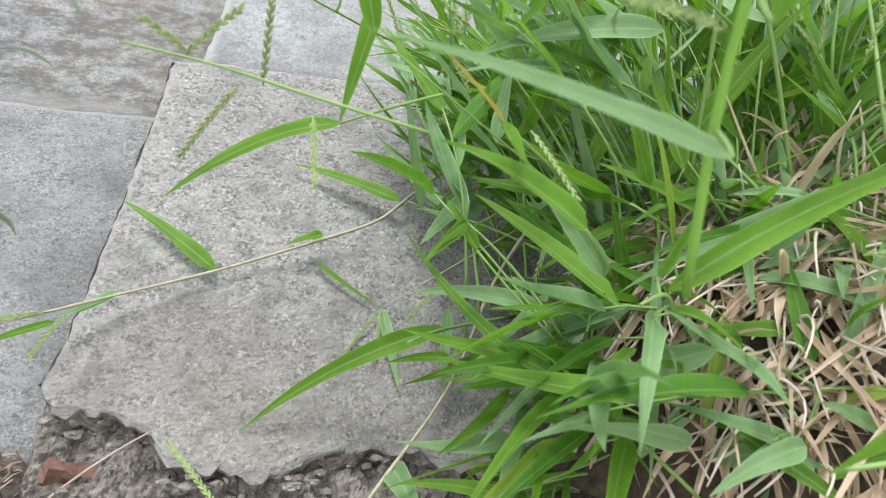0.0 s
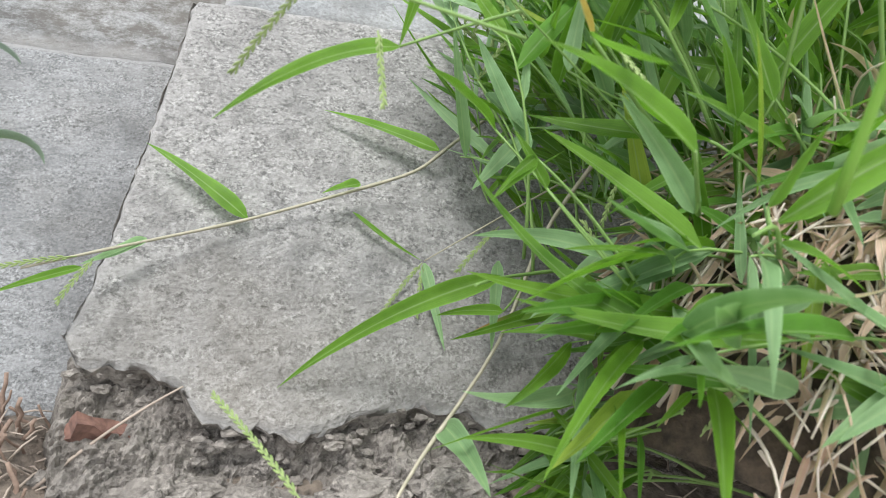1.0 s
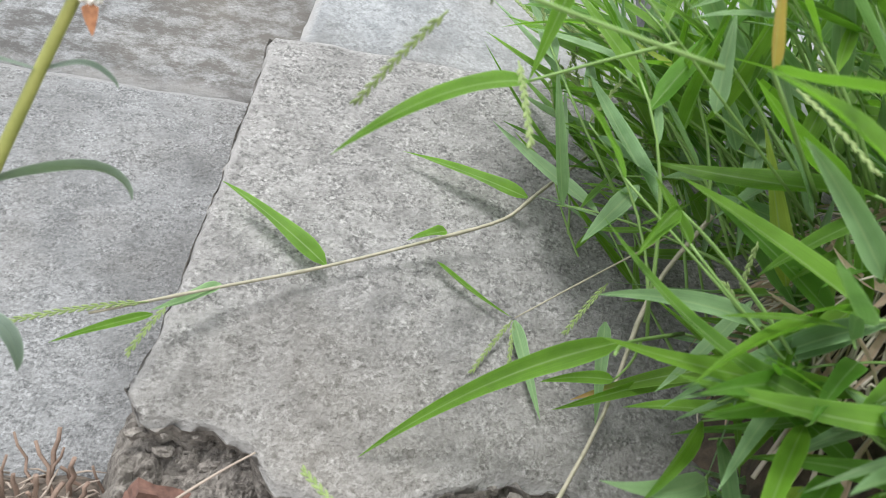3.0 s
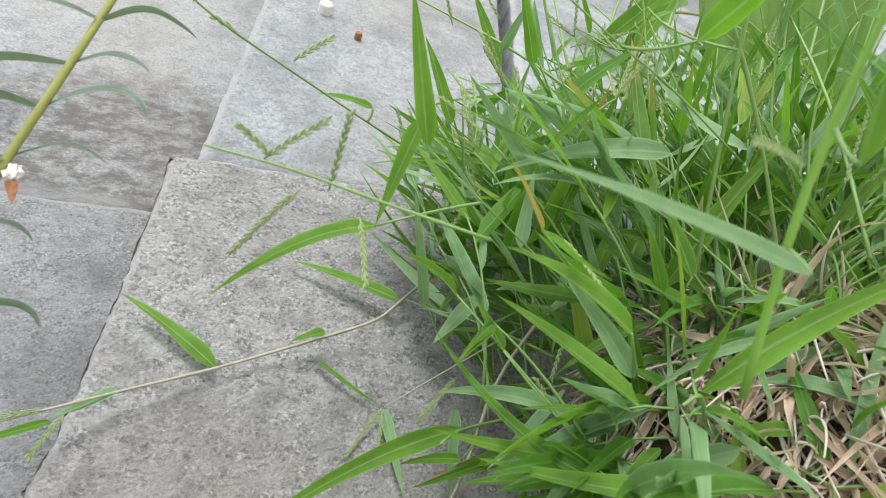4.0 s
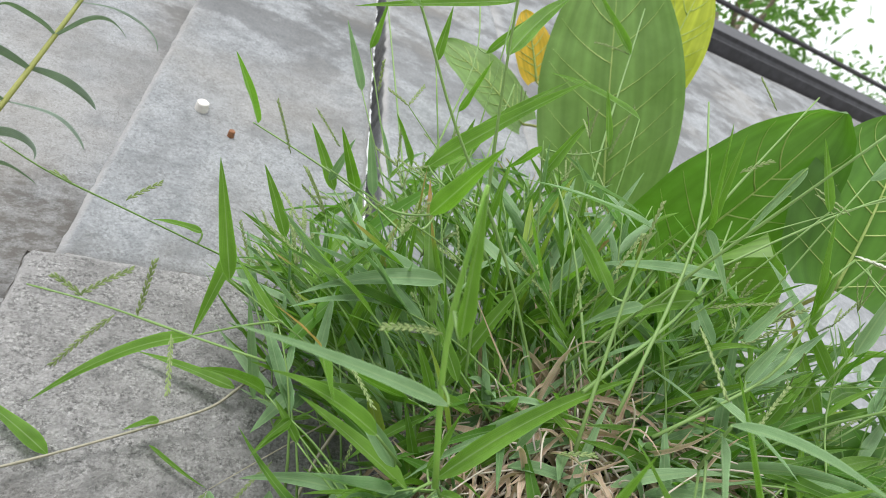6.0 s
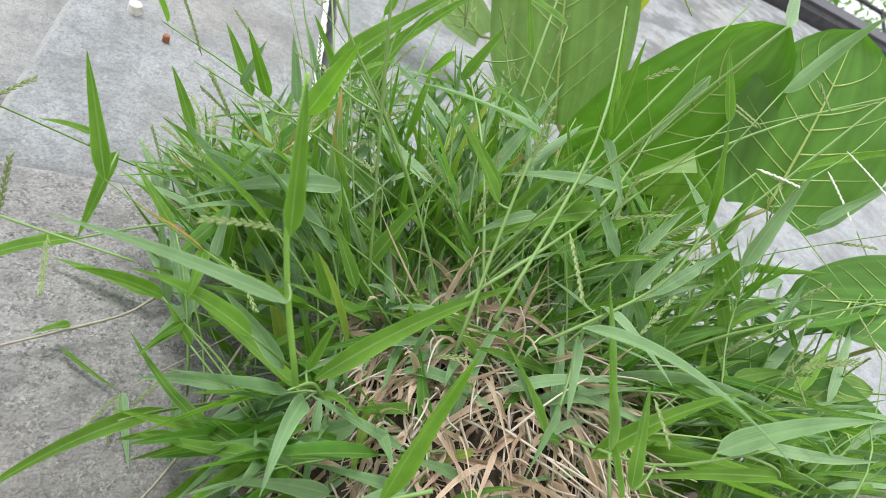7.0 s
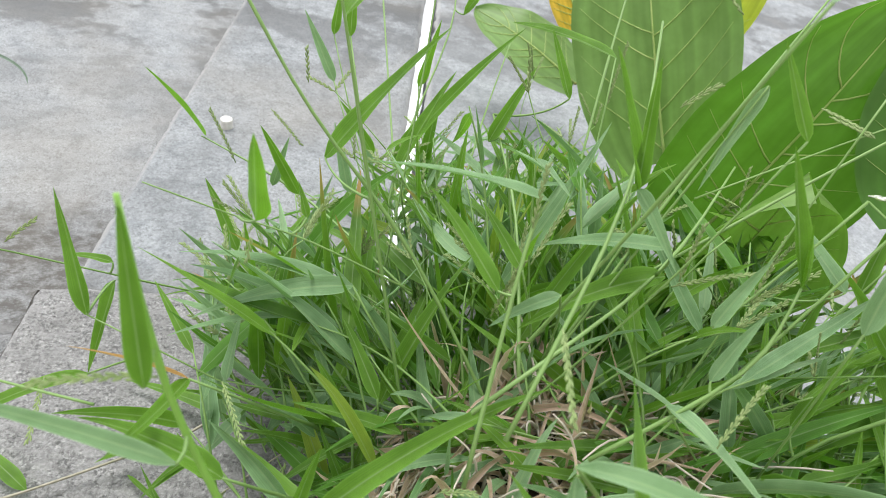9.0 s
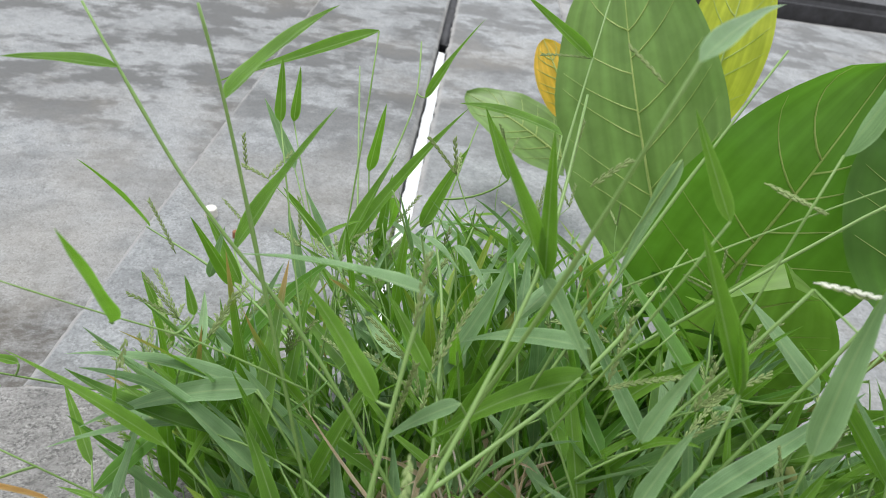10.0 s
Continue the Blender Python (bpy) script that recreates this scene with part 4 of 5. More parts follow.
shoot("bright upright blades low in the tuft", [(0.196, -0.064, 0.183), (0.208, -0.062, 0.214)],
      [((0.196, -0.064, 0.183), (0.224, -0.063, 0.244), 0.0100, 0.02, "g"),
       ((0.155, -0.065, 0.185), (0.133, -0.075, 0.214), 0.0069, 0.03, "p"),
       ((0.117, -0.101, 0.191), (0.123, -0.097, 0.223), 0.0060, 0.02, "p"),
       ((0.180, -0.044, 0.181), (0.166, -0.042, 0.213), 0.0065, 0.02, "g")],
      [])
shoot("long dry tan grass stem hanging beside broad leaves", [(0.331, -0.300, 0.196), (0.326, -0.314, 0.178), (0.320, -0.326, 0.160)],
      [],
      [], 0.0006, M_STRAW, False)
shoot("thin dry straw stem bent over the green tuft", [(0.429, -0.247, 0.187), (0.421, -0.263, 0.176), (0.410, -0.283, 0.145)],
      [],
      [], 0.0006, M_STRAW, False)
shoot("thin level grass stem below the broad leaves", [(0.337, -0.146, 0.192), (0.340, -0.219, 0.201), (0.344, -0.296, 0.210)],
      [],
      [((0.341, -0.254, 0.205), (0.347, -0.264, 0.213))], 0.0005)
shoot("thin grass stem reaching out under the broad leaves", [(0.382, -0.175, 0.216), (0.394, -0.206, 0.230), (0.420, -0.272, 0.248)],
      [],
      [((0.405, -0.234, 0.237), (0.414, -0.250, 0.236)), ((0.414, -0.257, 0.245), (0.418, -0.263, 0.219))], 0.0005)
shoot("thin straight seed stem crossing the broad leaves", [(0.290, -0.194, 0.267), (0.374, -0.214, 0.300), (0.458, -0.233, 0.327)],
      [],
      [((0.338, -0.208, 0.303), (0.351, -0.219, 0.290)), ((0.367, -0.236, 0.315), (0.374, -0.240, 0.301))], 0.0005)
shoot("slender grass stem ending in a white seed spike", [(0.346, -0.246, 0.259), (0.378, -0.253, 0.280), (0.406, -0.254, 0.304)],
      [],
      [((0.406, -0.254, 0.304), (0.406, -0.269, 0.326)), ((0.373, -0.251, 0.279), (0.379, -0.274, 0.250)), ((0.360, -0.250, 0.267), (0.360, -0.263, 0.243))], 0.0005)
shoot("short grass stem with spikes below the broad leaves", [(0.330, -0.233, 0.262), (0.339, -0.276, 0.209)],
      [((0.337, -0.260, 0.239), (0.347, -0.280, 0.254), 0.0052, 0.03, "p"),
       ((0.286, -0.207, 0.218), (0.299, -0.223, 0.242), 0.0058, 0.02, "p")],
      [((0.330, -0.233, 0.264), (0.338, -0.243, 0.258))], 0.0005)
shoot("prostrate green grass stem over the dry straw", [(0.192, -0.114, 0.134), (0.196, -0.142, 0.125), (0.204, -0.174, 0.118)],
      [((0.194, -0.142, 0.122), (0.131, -0.130, 0.095), 0.0090, 0.03, "p"),
       ((0.196, -0.144, 0.124), (0.197, -0.177, 0.103), 0.0071, 0.02, "p"),
       ((0.163, -0.147, 0.094), (0.121, -0.134, 0.097), 0.0078, 0.03, "d"),
       ((0.157, -0.127, 0.103), (0.111, -0.113, 0.111), 0.0060, 0.0, "g"),
       ((0.159, -0.149, 0.136), (0.146, -0.173, 0.087), 0.0050, 0.0, "p"),
       ((0.198, -0.175, 0.102), (0.157, -0.185, 0.092), 0.0078, 0.02, "p"),
       ((0.198, -0.166, 0.089), (0.185, -0.149, 0.098), 0.0047, 0.03, "d"),
       ((0.205, -0.169, 0.125), (0.207, -0.149, 0.161), 0.0074, 0.0, "d"),
       ((0.219, -0.158, 0.122), (0.233, -0.170, 0.135), 0.0044, 0.02, "p"),
       ((0.223, -0.181, 0.119), (0.204, -0.176, 0.113), 0.0044, 0.02, "y")],
      [((0.151, -0.148, 0.078), (0.167, -0.149, 0.096))], 0.0009)


def add_curl(bm, p, out, ln, drop, width, twist):
    """A narrow leaf that leaves its stem level, then curls over and hangs."""
    uvl = bm.loops.layers.uv.verify()
    flat = Vector((out.x, out.y, 0)).normalized()
    segs, rows, ang, q = 14, [], math.asin(max(-1, min(1, out.z))), Vector(p)
    for i in range(segs + 1):
        t = i / segs
        way = flat * math.cos(ang) + Vector((0, 0, math.sin(ang)))
        s = Matrix.Rotation(twist * (0.8 + 0.4 * t), 3, way) @ flat.cross(Vector((0, 0, 1)))
        u = s.cross(way)
        w = width / 2 * max(0.05, math.sin(math.pi * min(1, 0.1 + 0.9 * t)) ** 0.6)
        fold = 0.35 + 0.3 * math.sin(7 * t + twist * 5)
        rows.append([bm.verts.new(q - s * w + u * fold * w), bm.verts.new(q), bm.verts.new(q + s * w + u * fold * w)])
        q = q + way * (ln / segs)
        ang -= (0.03 + drop * 0.42 * t ** 1.2) * (1 + 0.5 * math.sin(9 * t + twist * 8))
        ang = max(ang, -1.9)
    for i in range(segs):
        for k in range(2):
            f = bm.faces.new((rows[i][k], rows[i][k + 1], rows[i + 1][k + 1], rows[i + 1][k]))
            f.smooth = True
            for lp, uv in zip(f.loops, ((k / 2, i / segs), ((k + 1) / 2, i / segs), ((k + 1) / 2, (i + 1) / segs), (k / 2, (i + 1) / segs))):
                lp[uvl].uv = uv


def weed(label, line, leaves, seed, reach=0.045):
    """A slender weed: a smooth stalk with opposite pairs of narrow drooping leaves."""
    rg = random.Random(seed)
    pts = [Vector(p) for p in line]
    path = []
    for a, b in zip(pts, pts[1:]):
        path += [a.lerp(b, k / 5) for k in range(5)]
    path.append(pts[-1])
    for _ in range(4):
        path = [path[0]] + [(p + 2 * q + s) / 4 for p, q, s in zip(path, path[1:], path[2:])] + [path[-1]]
    n = len(path) - 1
    bm = bmesh.new()
    add_tube(bm, path, [0.0018 - 0.0010 * k / n for k in range(n + 1)], 9)
    stalk = tagged(part("weed_stalk", bm, M_STALK), label, "weed", "slender weeds")
    for i in range(leaves):
        t = (i + 0.6) / leaves
        p = path[min(n, int(t * n))]
        for side in (-1, 1):
            if rg.random() < 0.15:
                continue
            out = Vector((side * rg.uniform(0.75, 1.0), rg.uniform(-0.6, 0.35), rg.uniform(-0.25, 0.4) + 0.35 * t)).normalized()
            ln = reach * rg.uniform(0.55, 1.3) * (1 - 0.25 * t) * min(1.0, 0.35 + 1.3 * t)
            drop = rg.uniform(0.3, 0.8)
            bm = bmesh.new()
            add_curl(bm, p, out, ln, drop, rg.uniform(0.0034, 0.0058) * (1 - 0.35 * t), rg.choice((-1, 1)) * rg.uniform(0.15, 1.0))
            part("leaf", bm, M_WEED, stalk)
    return stalk


tall = weed("slender weed with olive stalk and drooping grey green leaves",
            [(-0.115, -0.075, 0.02), (-0.092, -0.082, 0.12), (-0.062, -0.088, 0.197), (-0.043, -0.096, 0.234), (-0.027, -0.095, 0.272), (-0.012, -0.092, 0.312), (0.004, -0.085, 0.36)], 15, 3, 0.05)
bm = bmesh.new()
lump(bm, (-0.056, -0.092, 0.199), 0.003, 2.0, (0.8, 0.8, 1.0), 3)
part("withered_flower", bm, M_WHITE, tall, "pale withered flower base")
bm = bmesh.new()
add_blade(bm, (-0.056, -0.093, 0.197), (-0.055, -0.094, 0.189), 0.004, 0.0, (0, -1, 0), 0.5, 6)
part("dry_petal", bm, M_RUST, tall, "hanging brown dry petal")
weed("slender young weed with grey green narrow leaves", [(-0.140, -0.10, 0.02), (-0.128, -0.105, 0.10), (-0.118, -0.11, 0.17), (-0.112, -0.11, 0.23)], 9, 9, 0.028)

rng = random.Random(4)
for k in range(5):
    x, y = rng.uniform(-0.13, -0.085), rng.uniform(-0.07, -0.05)
    p0 = Vector((x, y, ground_height(x, y)))
    p1 = p0 + Vector((rng.uniform(-0.012, 0.012), -0.004, rng.uniform(0.018, 0.03)))
    bm = bmesh.new()
    add_tube(bm, [p0.lerp(p1, q / 4) + Vector((0.002 * math.sin(q), 0, 0)) for q in range(5)], [0.0004] * 5, 5)
    seedling = tagged(part("seedling", bm, M_CULM), "tiny green seedling in the soil by the wall", "seedling", "seedlings")
    for q in range(3):
        a = q * 2.1 + k
        bm = bmesh.new()
        add_blade(bm, p1, p1 + Vector((math.cos(a) * 0.004, math.sin(a) * 0.0025, 0.002)), 0.0026, 0.1, (0, -0.5, 0.85), 0.1, 6, 0, 0.5)
        part("leaflet", bm, M_BLADE, seedling)

# ---- the tuft's uncounted mass ----
def in_tuft(p):
    """Whether a point lies in the tuft's outline: a low mound, highest near its middle, clear of the rough block."""
    back = p.y + 0.14
    wide = 0.15 + 0.3 * max(0.0, back)
    top = 0.224 + 0.06 * back + (0.098 + 0.2 * back) * math.exp(-(((p.x - 0.25 - 0.35 * back) / wide) ** 2))
    if p.x < 0.082 + 0.03 * noise.noise(p * 45) or (p.y < -0.205 and p.z > 0.155) or p.z > top or (WALL_BACK @ p).z < 0.005:
        return False
    if p.y > -0.09 and p.z < 0.175 + 0.03 * noise.noise(p * 50) - 1.1 * (p.x - 0.10):
        return False
    if p.y < -0.11 and 0.185 < p.x < 0.255 and p.z < 0.185:
        return False
    return not (p.y < -0.10 and 0.14 < p.x < 0.29 and p.z < 0.15 + 0.5 * (0.16 - min(0.16, p.x)))


def mound(x, y):
    """The height of the old thatch from which the tuft grows."""
    e = ((x - 0.265) / 0.13) ** 2 + ((y + 0.105) / 0.105) ** 2
    return 0.012 + 0.165 * math.sqrt(max(0.0, 1 - e))


# Added mound under the straw; its near-black colour stands in for shaded gaps.
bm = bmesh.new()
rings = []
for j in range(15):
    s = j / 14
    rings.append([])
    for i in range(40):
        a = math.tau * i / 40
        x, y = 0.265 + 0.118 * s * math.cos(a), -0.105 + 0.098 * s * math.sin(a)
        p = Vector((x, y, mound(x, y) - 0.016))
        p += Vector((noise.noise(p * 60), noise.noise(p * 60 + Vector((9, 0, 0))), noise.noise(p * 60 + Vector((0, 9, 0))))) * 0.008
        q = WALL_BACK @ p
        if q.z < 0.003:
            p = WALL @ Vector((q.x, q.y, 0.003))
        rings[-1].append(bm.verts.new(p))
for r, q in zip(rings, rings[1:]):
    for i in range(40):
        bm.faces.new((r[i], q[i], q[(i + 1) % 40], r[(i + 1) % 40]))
tagged(part("shade_mound", bm, M_GAP_SHADE), "added mound under the dry thatch, near-black for shade between blades", "root clump", "", "stuff")

def in_heart(p):
    """The parting in the tuft where the old straw lies open."""
    return p.y < -0.095 and 0.155 < p.x < 0.25 and p.z < 0.20


def in_front(p):
    """The clear space before the tuft, where only single shoots reach out."""
    off_wall = (WALL_BACK @ p).z
    if p.x < 0.23 and p.z < 0.2 and off_wall > 0.02 + 0.75 * (p.x - 0.08):
        return True
    return p.y < -0.145 if p.x < 0.24 else p.y < -0.145 - 0.9 * (p.x - 0.24)


HEART = Vector((0.25, -0.10, 0.12))
rng = random.Random(5)
crowns = []
mass = {k: bmesh.new() for k in ("g", "p", "d", "y", "t", "culm", "straw", "seed")}
made = 0
while made < 620:
    if made % 12 == 0:
        end = Vector((rng.uniform(0.12, 0.26), rng.uniform(-0.185, -0.09), rng.uniform(0.03, 0.14)))
    elif made % 10 == 2:
        end = Vector((rng.uniform(0.10, 0.18), rng.uniform(-0.12, 0.04), rng.uniform(0.15, 0.25)))
    elif made % 4 == 1:
        end = Vector((rng.uniform(0.28, 0.52), rng.uniform(-0.25, 0.0), rng.uniform(0.04, 0.26)))
    elif made % 6 == 4:
        end = Vector((rng.uniform(0.20, 0.46), rng.uniform(-0.12, 0.10), rng.uniform(0.14, 0.33)))
    else:
        end = Vector((rng.uniform(0.10, 0.56), rng.uniform(-0.27, 0.10), rng.uniform(0.05, 0.38)))
    reaching = rng.random() < 0.12
    if end.x < 0.2 and rng.random() < 0.3:
        continue
    if not in_tuft(end) or (in_front(end) and not (reaching and end.y > -0.17)) or end.z < mound(end.x, end.y) + 0.006 or rng.random() < 1.6 * (end.z - 0.21) or (in_heart(end) and rng.random() < 0.45):
        continue
    made += 1
    far = rng.uniform(0.3, 0.72)
    rx, ry = 0.265 + (end.x - 0.265) * far + rng.gauss(0, 0.02), -0.115 + (end.y + 0.115) * far + rng.gauss(0, 0.02)
    root = Vector((rx, ry, min(mound(rx, ry) - 0.004, end.z)))
    root = end + (root - end) * min(1.0, 0.085 / max(0.001, (root - end).length))
    mid = root.lerp(end, 0.5) + Vector((rng.gauss(0, 0.012), rng.gauss(0, 0.012), 0.012))
    lean = (end - root).normalized()
    az = rng.uniform(0, math.tau)
    n = rng.randint(3, 5)
    grown = 0
    for b in range(n):
        # leaves stand in two ranks, one above the other, each opening away from the stem
        p = bez(root, mid, end, 0.35 + 0.65 * (b + 0.3 + 0.7 * rng.random()) / n)
        az += math.pi + rng.gauss(0, 0.5)
        open_ground = rng.random() < 0.55
        for attempt in range(4):
            side = Vector((math.cos(az), math.sin(az), rng.gauss(0.0, 0.42)))
            out = (lean * rng.uniform(0.2, 0.7) + (p - HEART).normalized() * rng.uniform(0.2, 1.15) + side).normalized()
            long = rng.choice((0.028, 0.042, 0.055, 0.069, 0.084)) * rng.uniform(0.85, 1.15)
            tip = p + out * long
            if in_tuft(tip) and (reaching or not in_front(tip)) and in_tuft(p.lerp(tip, 0.5)) and (open_ground or not in_heart(p.lerp(tip, 0.5))):
                break
            az = rng.uniform(0, math.tau)
        else:
            continue
        grown += 1
        # Shade inside the tuft is put into colour: deep blades turn dark more often.
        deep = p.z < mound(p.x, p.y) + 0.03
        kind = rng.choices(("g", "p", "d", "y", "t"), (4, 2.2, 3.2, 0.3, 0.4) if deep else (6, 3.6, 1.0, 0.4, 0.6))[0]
        wide = min(0.0088, max(0.0026, long * rng.uniform(0.08, 0.15)))
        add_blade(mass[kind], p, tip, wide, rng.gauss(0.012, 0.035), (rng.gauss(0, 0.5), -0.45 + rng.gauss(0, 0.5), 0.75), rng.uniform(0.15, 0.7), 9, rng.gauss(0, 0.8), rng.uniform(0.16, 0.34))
    if grown < 2:
        continue
    add_tube(mass["culm"], [bez(root, mid, end, k / 6) for k in range(7)], [(0.0007 - 0.00006 * k) * (1.2 if k % 2 else 1) for k in range(7)], 6)
    crowns.append((end, lean))
    if rng.random() < 0.2 and end.z > 0.15:
        for q in range(rng.randint(1, 3)):
            tip = end + (lean + Vector((rng.gauss(0, 0.5), rng.gauss(0, 0.5), 0.2))).normalized() * rng.uniform(0.018, 0.035)
            if in_tuft(tip):
                spike(mass["seed"], end, tip)
heads = random.Random(21)
carrier = bpy.data.meshes.new("carrier")
for end, lean in heads.sample(crowns, 150):
    # thin flowering stalks, each with a few slender spikes fanned at its top
    if end.z < 0.13:
        continue
    top = end + (lean + Vector((heads.gauss(0, 0.45), heads.gauss(0, 0.45), 0.35))).normalized() * heads.uniform(0.018, 0.045)
    if in_front(top) or top.x < 0.11 or (WALL_BACK @ top).z < 0.01:
        continue
    mid = end.lerp(top, 0.5) + Vector((heads.gauss(0, 0.003), heads.gauss(0, 0.003), 0.003))
    add_tube(mass["culm"], [bez(end, mid, top, k / 6) for k in range(7)], [0.0004 - 0.00002 * k for k in range(7)], 5)
    for q in range(heads.randint(2, 3)):
        tip = top + ((top - end).normalized() + Vector((heads.gauss(0, 0.6), heads.gauss(0, 0.6), heads.gauss(0, 0.3)))).normalized() * heads.uniform(0.015, 0.03)
        if (WALL_BACK @ tip).z > 0.004:
            lone = bmesh.new()
            spike(lone, top, tip)
            lone.to_mesh(carrier)
            lone.free()
            mass["seed"].from_mesh(carrier)
bpy.data.meshes.remove(carrier)
for i in range(64):
    # broad blades on the tuft's open flank over the rough block
    x, z = rng.uniform(0.115, 0.205), rng.uniform(0.075, 0.205)
    off = 0.025 + 0.75 * (x - 0.08) + rng.uniform(-0.015, 0.03)
    p = Vector((x, ((z - 0.115) * math.sin(LEAN) - off) / math.cos(LEAN), z))
    if z < 0.165 - 0.9 * (x - 0.11):
        continue
    way = Vector((-rng.uniform(0.25, 1.0), -rng.uniform(-0.3, 0.5), rng.uniform(-0.9, 1.0))).normalized()
    tip = p + way * rng.uniform(0.024, 0.066)
    if tip.x < 0.10 or (WALL_BACK @ tip).z < 0.006:
        continue
    add_blade(mass[rng.choices("gpy", (6, 4, 0.8))[0]], p, tip, rng.uniform(0.005, 0.0085), rng.gauss(0.02, 0.03), (-0.35 + rng.gauss(0, 0.4), -0.6 + rng.gauss(0, 0.3), 0.6), rng.uniform(0.15, 0.5), 9, rng.gauss(0, 0.5), rng.uniform(0.18, 0.34))
for i in range(210):
    # single blades that lie across the thatch
    a, q = rng.uniform(math.pi * 0.85, math.tau), rng.uniform(0.35, 1.0)
    x, y = 0.262 + 0.118 * q * math.cos(a), -0.112 + 0.10 * q * math.sin(a)
    p = Vector((x, y, mound(x, y) + rng.uniform(0.0, 0.012)))
    az = rng.uniform(0, math.tau)
    tip = p + Vector((math.cos(az), math.sin(az) * 0.5 - 0.35, rng.uniform(-0.35, 0.6))).normalized() * rng.uniform(0.03, 0.075)
    if tip.x > 0.14 and tip.y > -0.21 and tip.z > mound(tip.x, tip.y) and (not in_heart(p) or rng.random() < 0.75):
        add_blade(mass[rng.choices("gpd", (4, 4, 2))[0]], p, tip, rng.uniform(0.004, 0.0075), rng.uniform(0, 0.12), (rng.uniform(-0.6, 0.6), -0.7, rng.uniform(0.3, 1)), rng.uniform(0.2, 0.6), 9, rng.uniform(-0.8, 0.8), 0.3)
for i in range(3600):
    # old leaves and stems lie tangled over the mound, each bent and curled its own way
    a = rng.uniform(0, math.tau)
    r = math.sqrt(rng.random()) * 1.02
    x, y = 0.262 + 0.118 * r * math.cos(a), -0.112 + 0.10 * r * math.sin(a)
    root = Vector((x, y, mound(x, y) - rng.uniform(-0.008, 0.014)))
    fall = 0.2 + 0.9 * r
    d = Vector((math.cos(a) * 0.6 * r + rng.gauss(0, 0.65), math.sin(a) * 0.6 * r + rng.gauss(0, 0.45), -fall + rng.gauss(0.2, 0.5))).normalized()
    tip = root + d * rng.choice((0.014, 0.022, 0.032, 0.045, 0.065)) * rng.uniform(0.8, 1.2)
    tip.z = max(tip.z, 0.012)
    if tip.z < mound(tip.x, tip.y) - 0.008:
        tip.z = mound(tip.x, tip.y) + rng.uniform(-0.006, 0.010)
    lt = WALL_BACK @ tip
    if lt.z < 0.008 or tip.x < 0.160 + 0.02 * noise.noise(tip * 60):
        continue
    if rng.random() < 0.35:
        mid = root.lerp(tip, 0.5) + Vector((rng.gauss(0, 0.007), rng.gauss(0, 0.005), rng.gauss(0.005, 0.005)))
        add_tube(mass["straw"], [bez(root, mid, tip, k / 6) for k in range(7)], [0.0008 - 0.00008 * k for k in range(7)], 5)
    else:
        add_blade(mass["straw"], root, tip, rng.uniform(0.0012, 0.0042), rng.uniform(-0.15, 0.3), (rng.uniform(-1, 1), -0.7, rng.uniform(-0.3, 1)), rng.uniform(0.4, 1.3), 8, rng.gauss(0, 2.2))
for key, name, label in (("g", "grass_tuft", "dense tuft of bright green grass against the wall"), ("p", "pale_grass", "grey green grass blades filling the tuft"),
                         ("d", "shade_toned_grass", "grass blades deep in the tuft, dark green with shade in their colour"), ("y", "yellowing_grass", "few yellowing grass blades in the tuft"),
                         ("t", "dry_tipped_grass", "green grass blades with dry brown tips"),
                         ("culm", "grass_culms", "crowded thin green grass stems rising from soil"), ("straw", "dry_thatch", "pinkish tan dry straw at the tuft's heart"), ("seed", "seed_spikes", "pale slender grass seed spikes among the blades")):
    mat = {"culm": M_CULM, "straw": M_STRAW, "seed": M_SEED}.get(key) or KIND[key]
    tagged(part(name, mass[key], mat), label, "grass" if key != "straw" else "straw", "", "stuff")


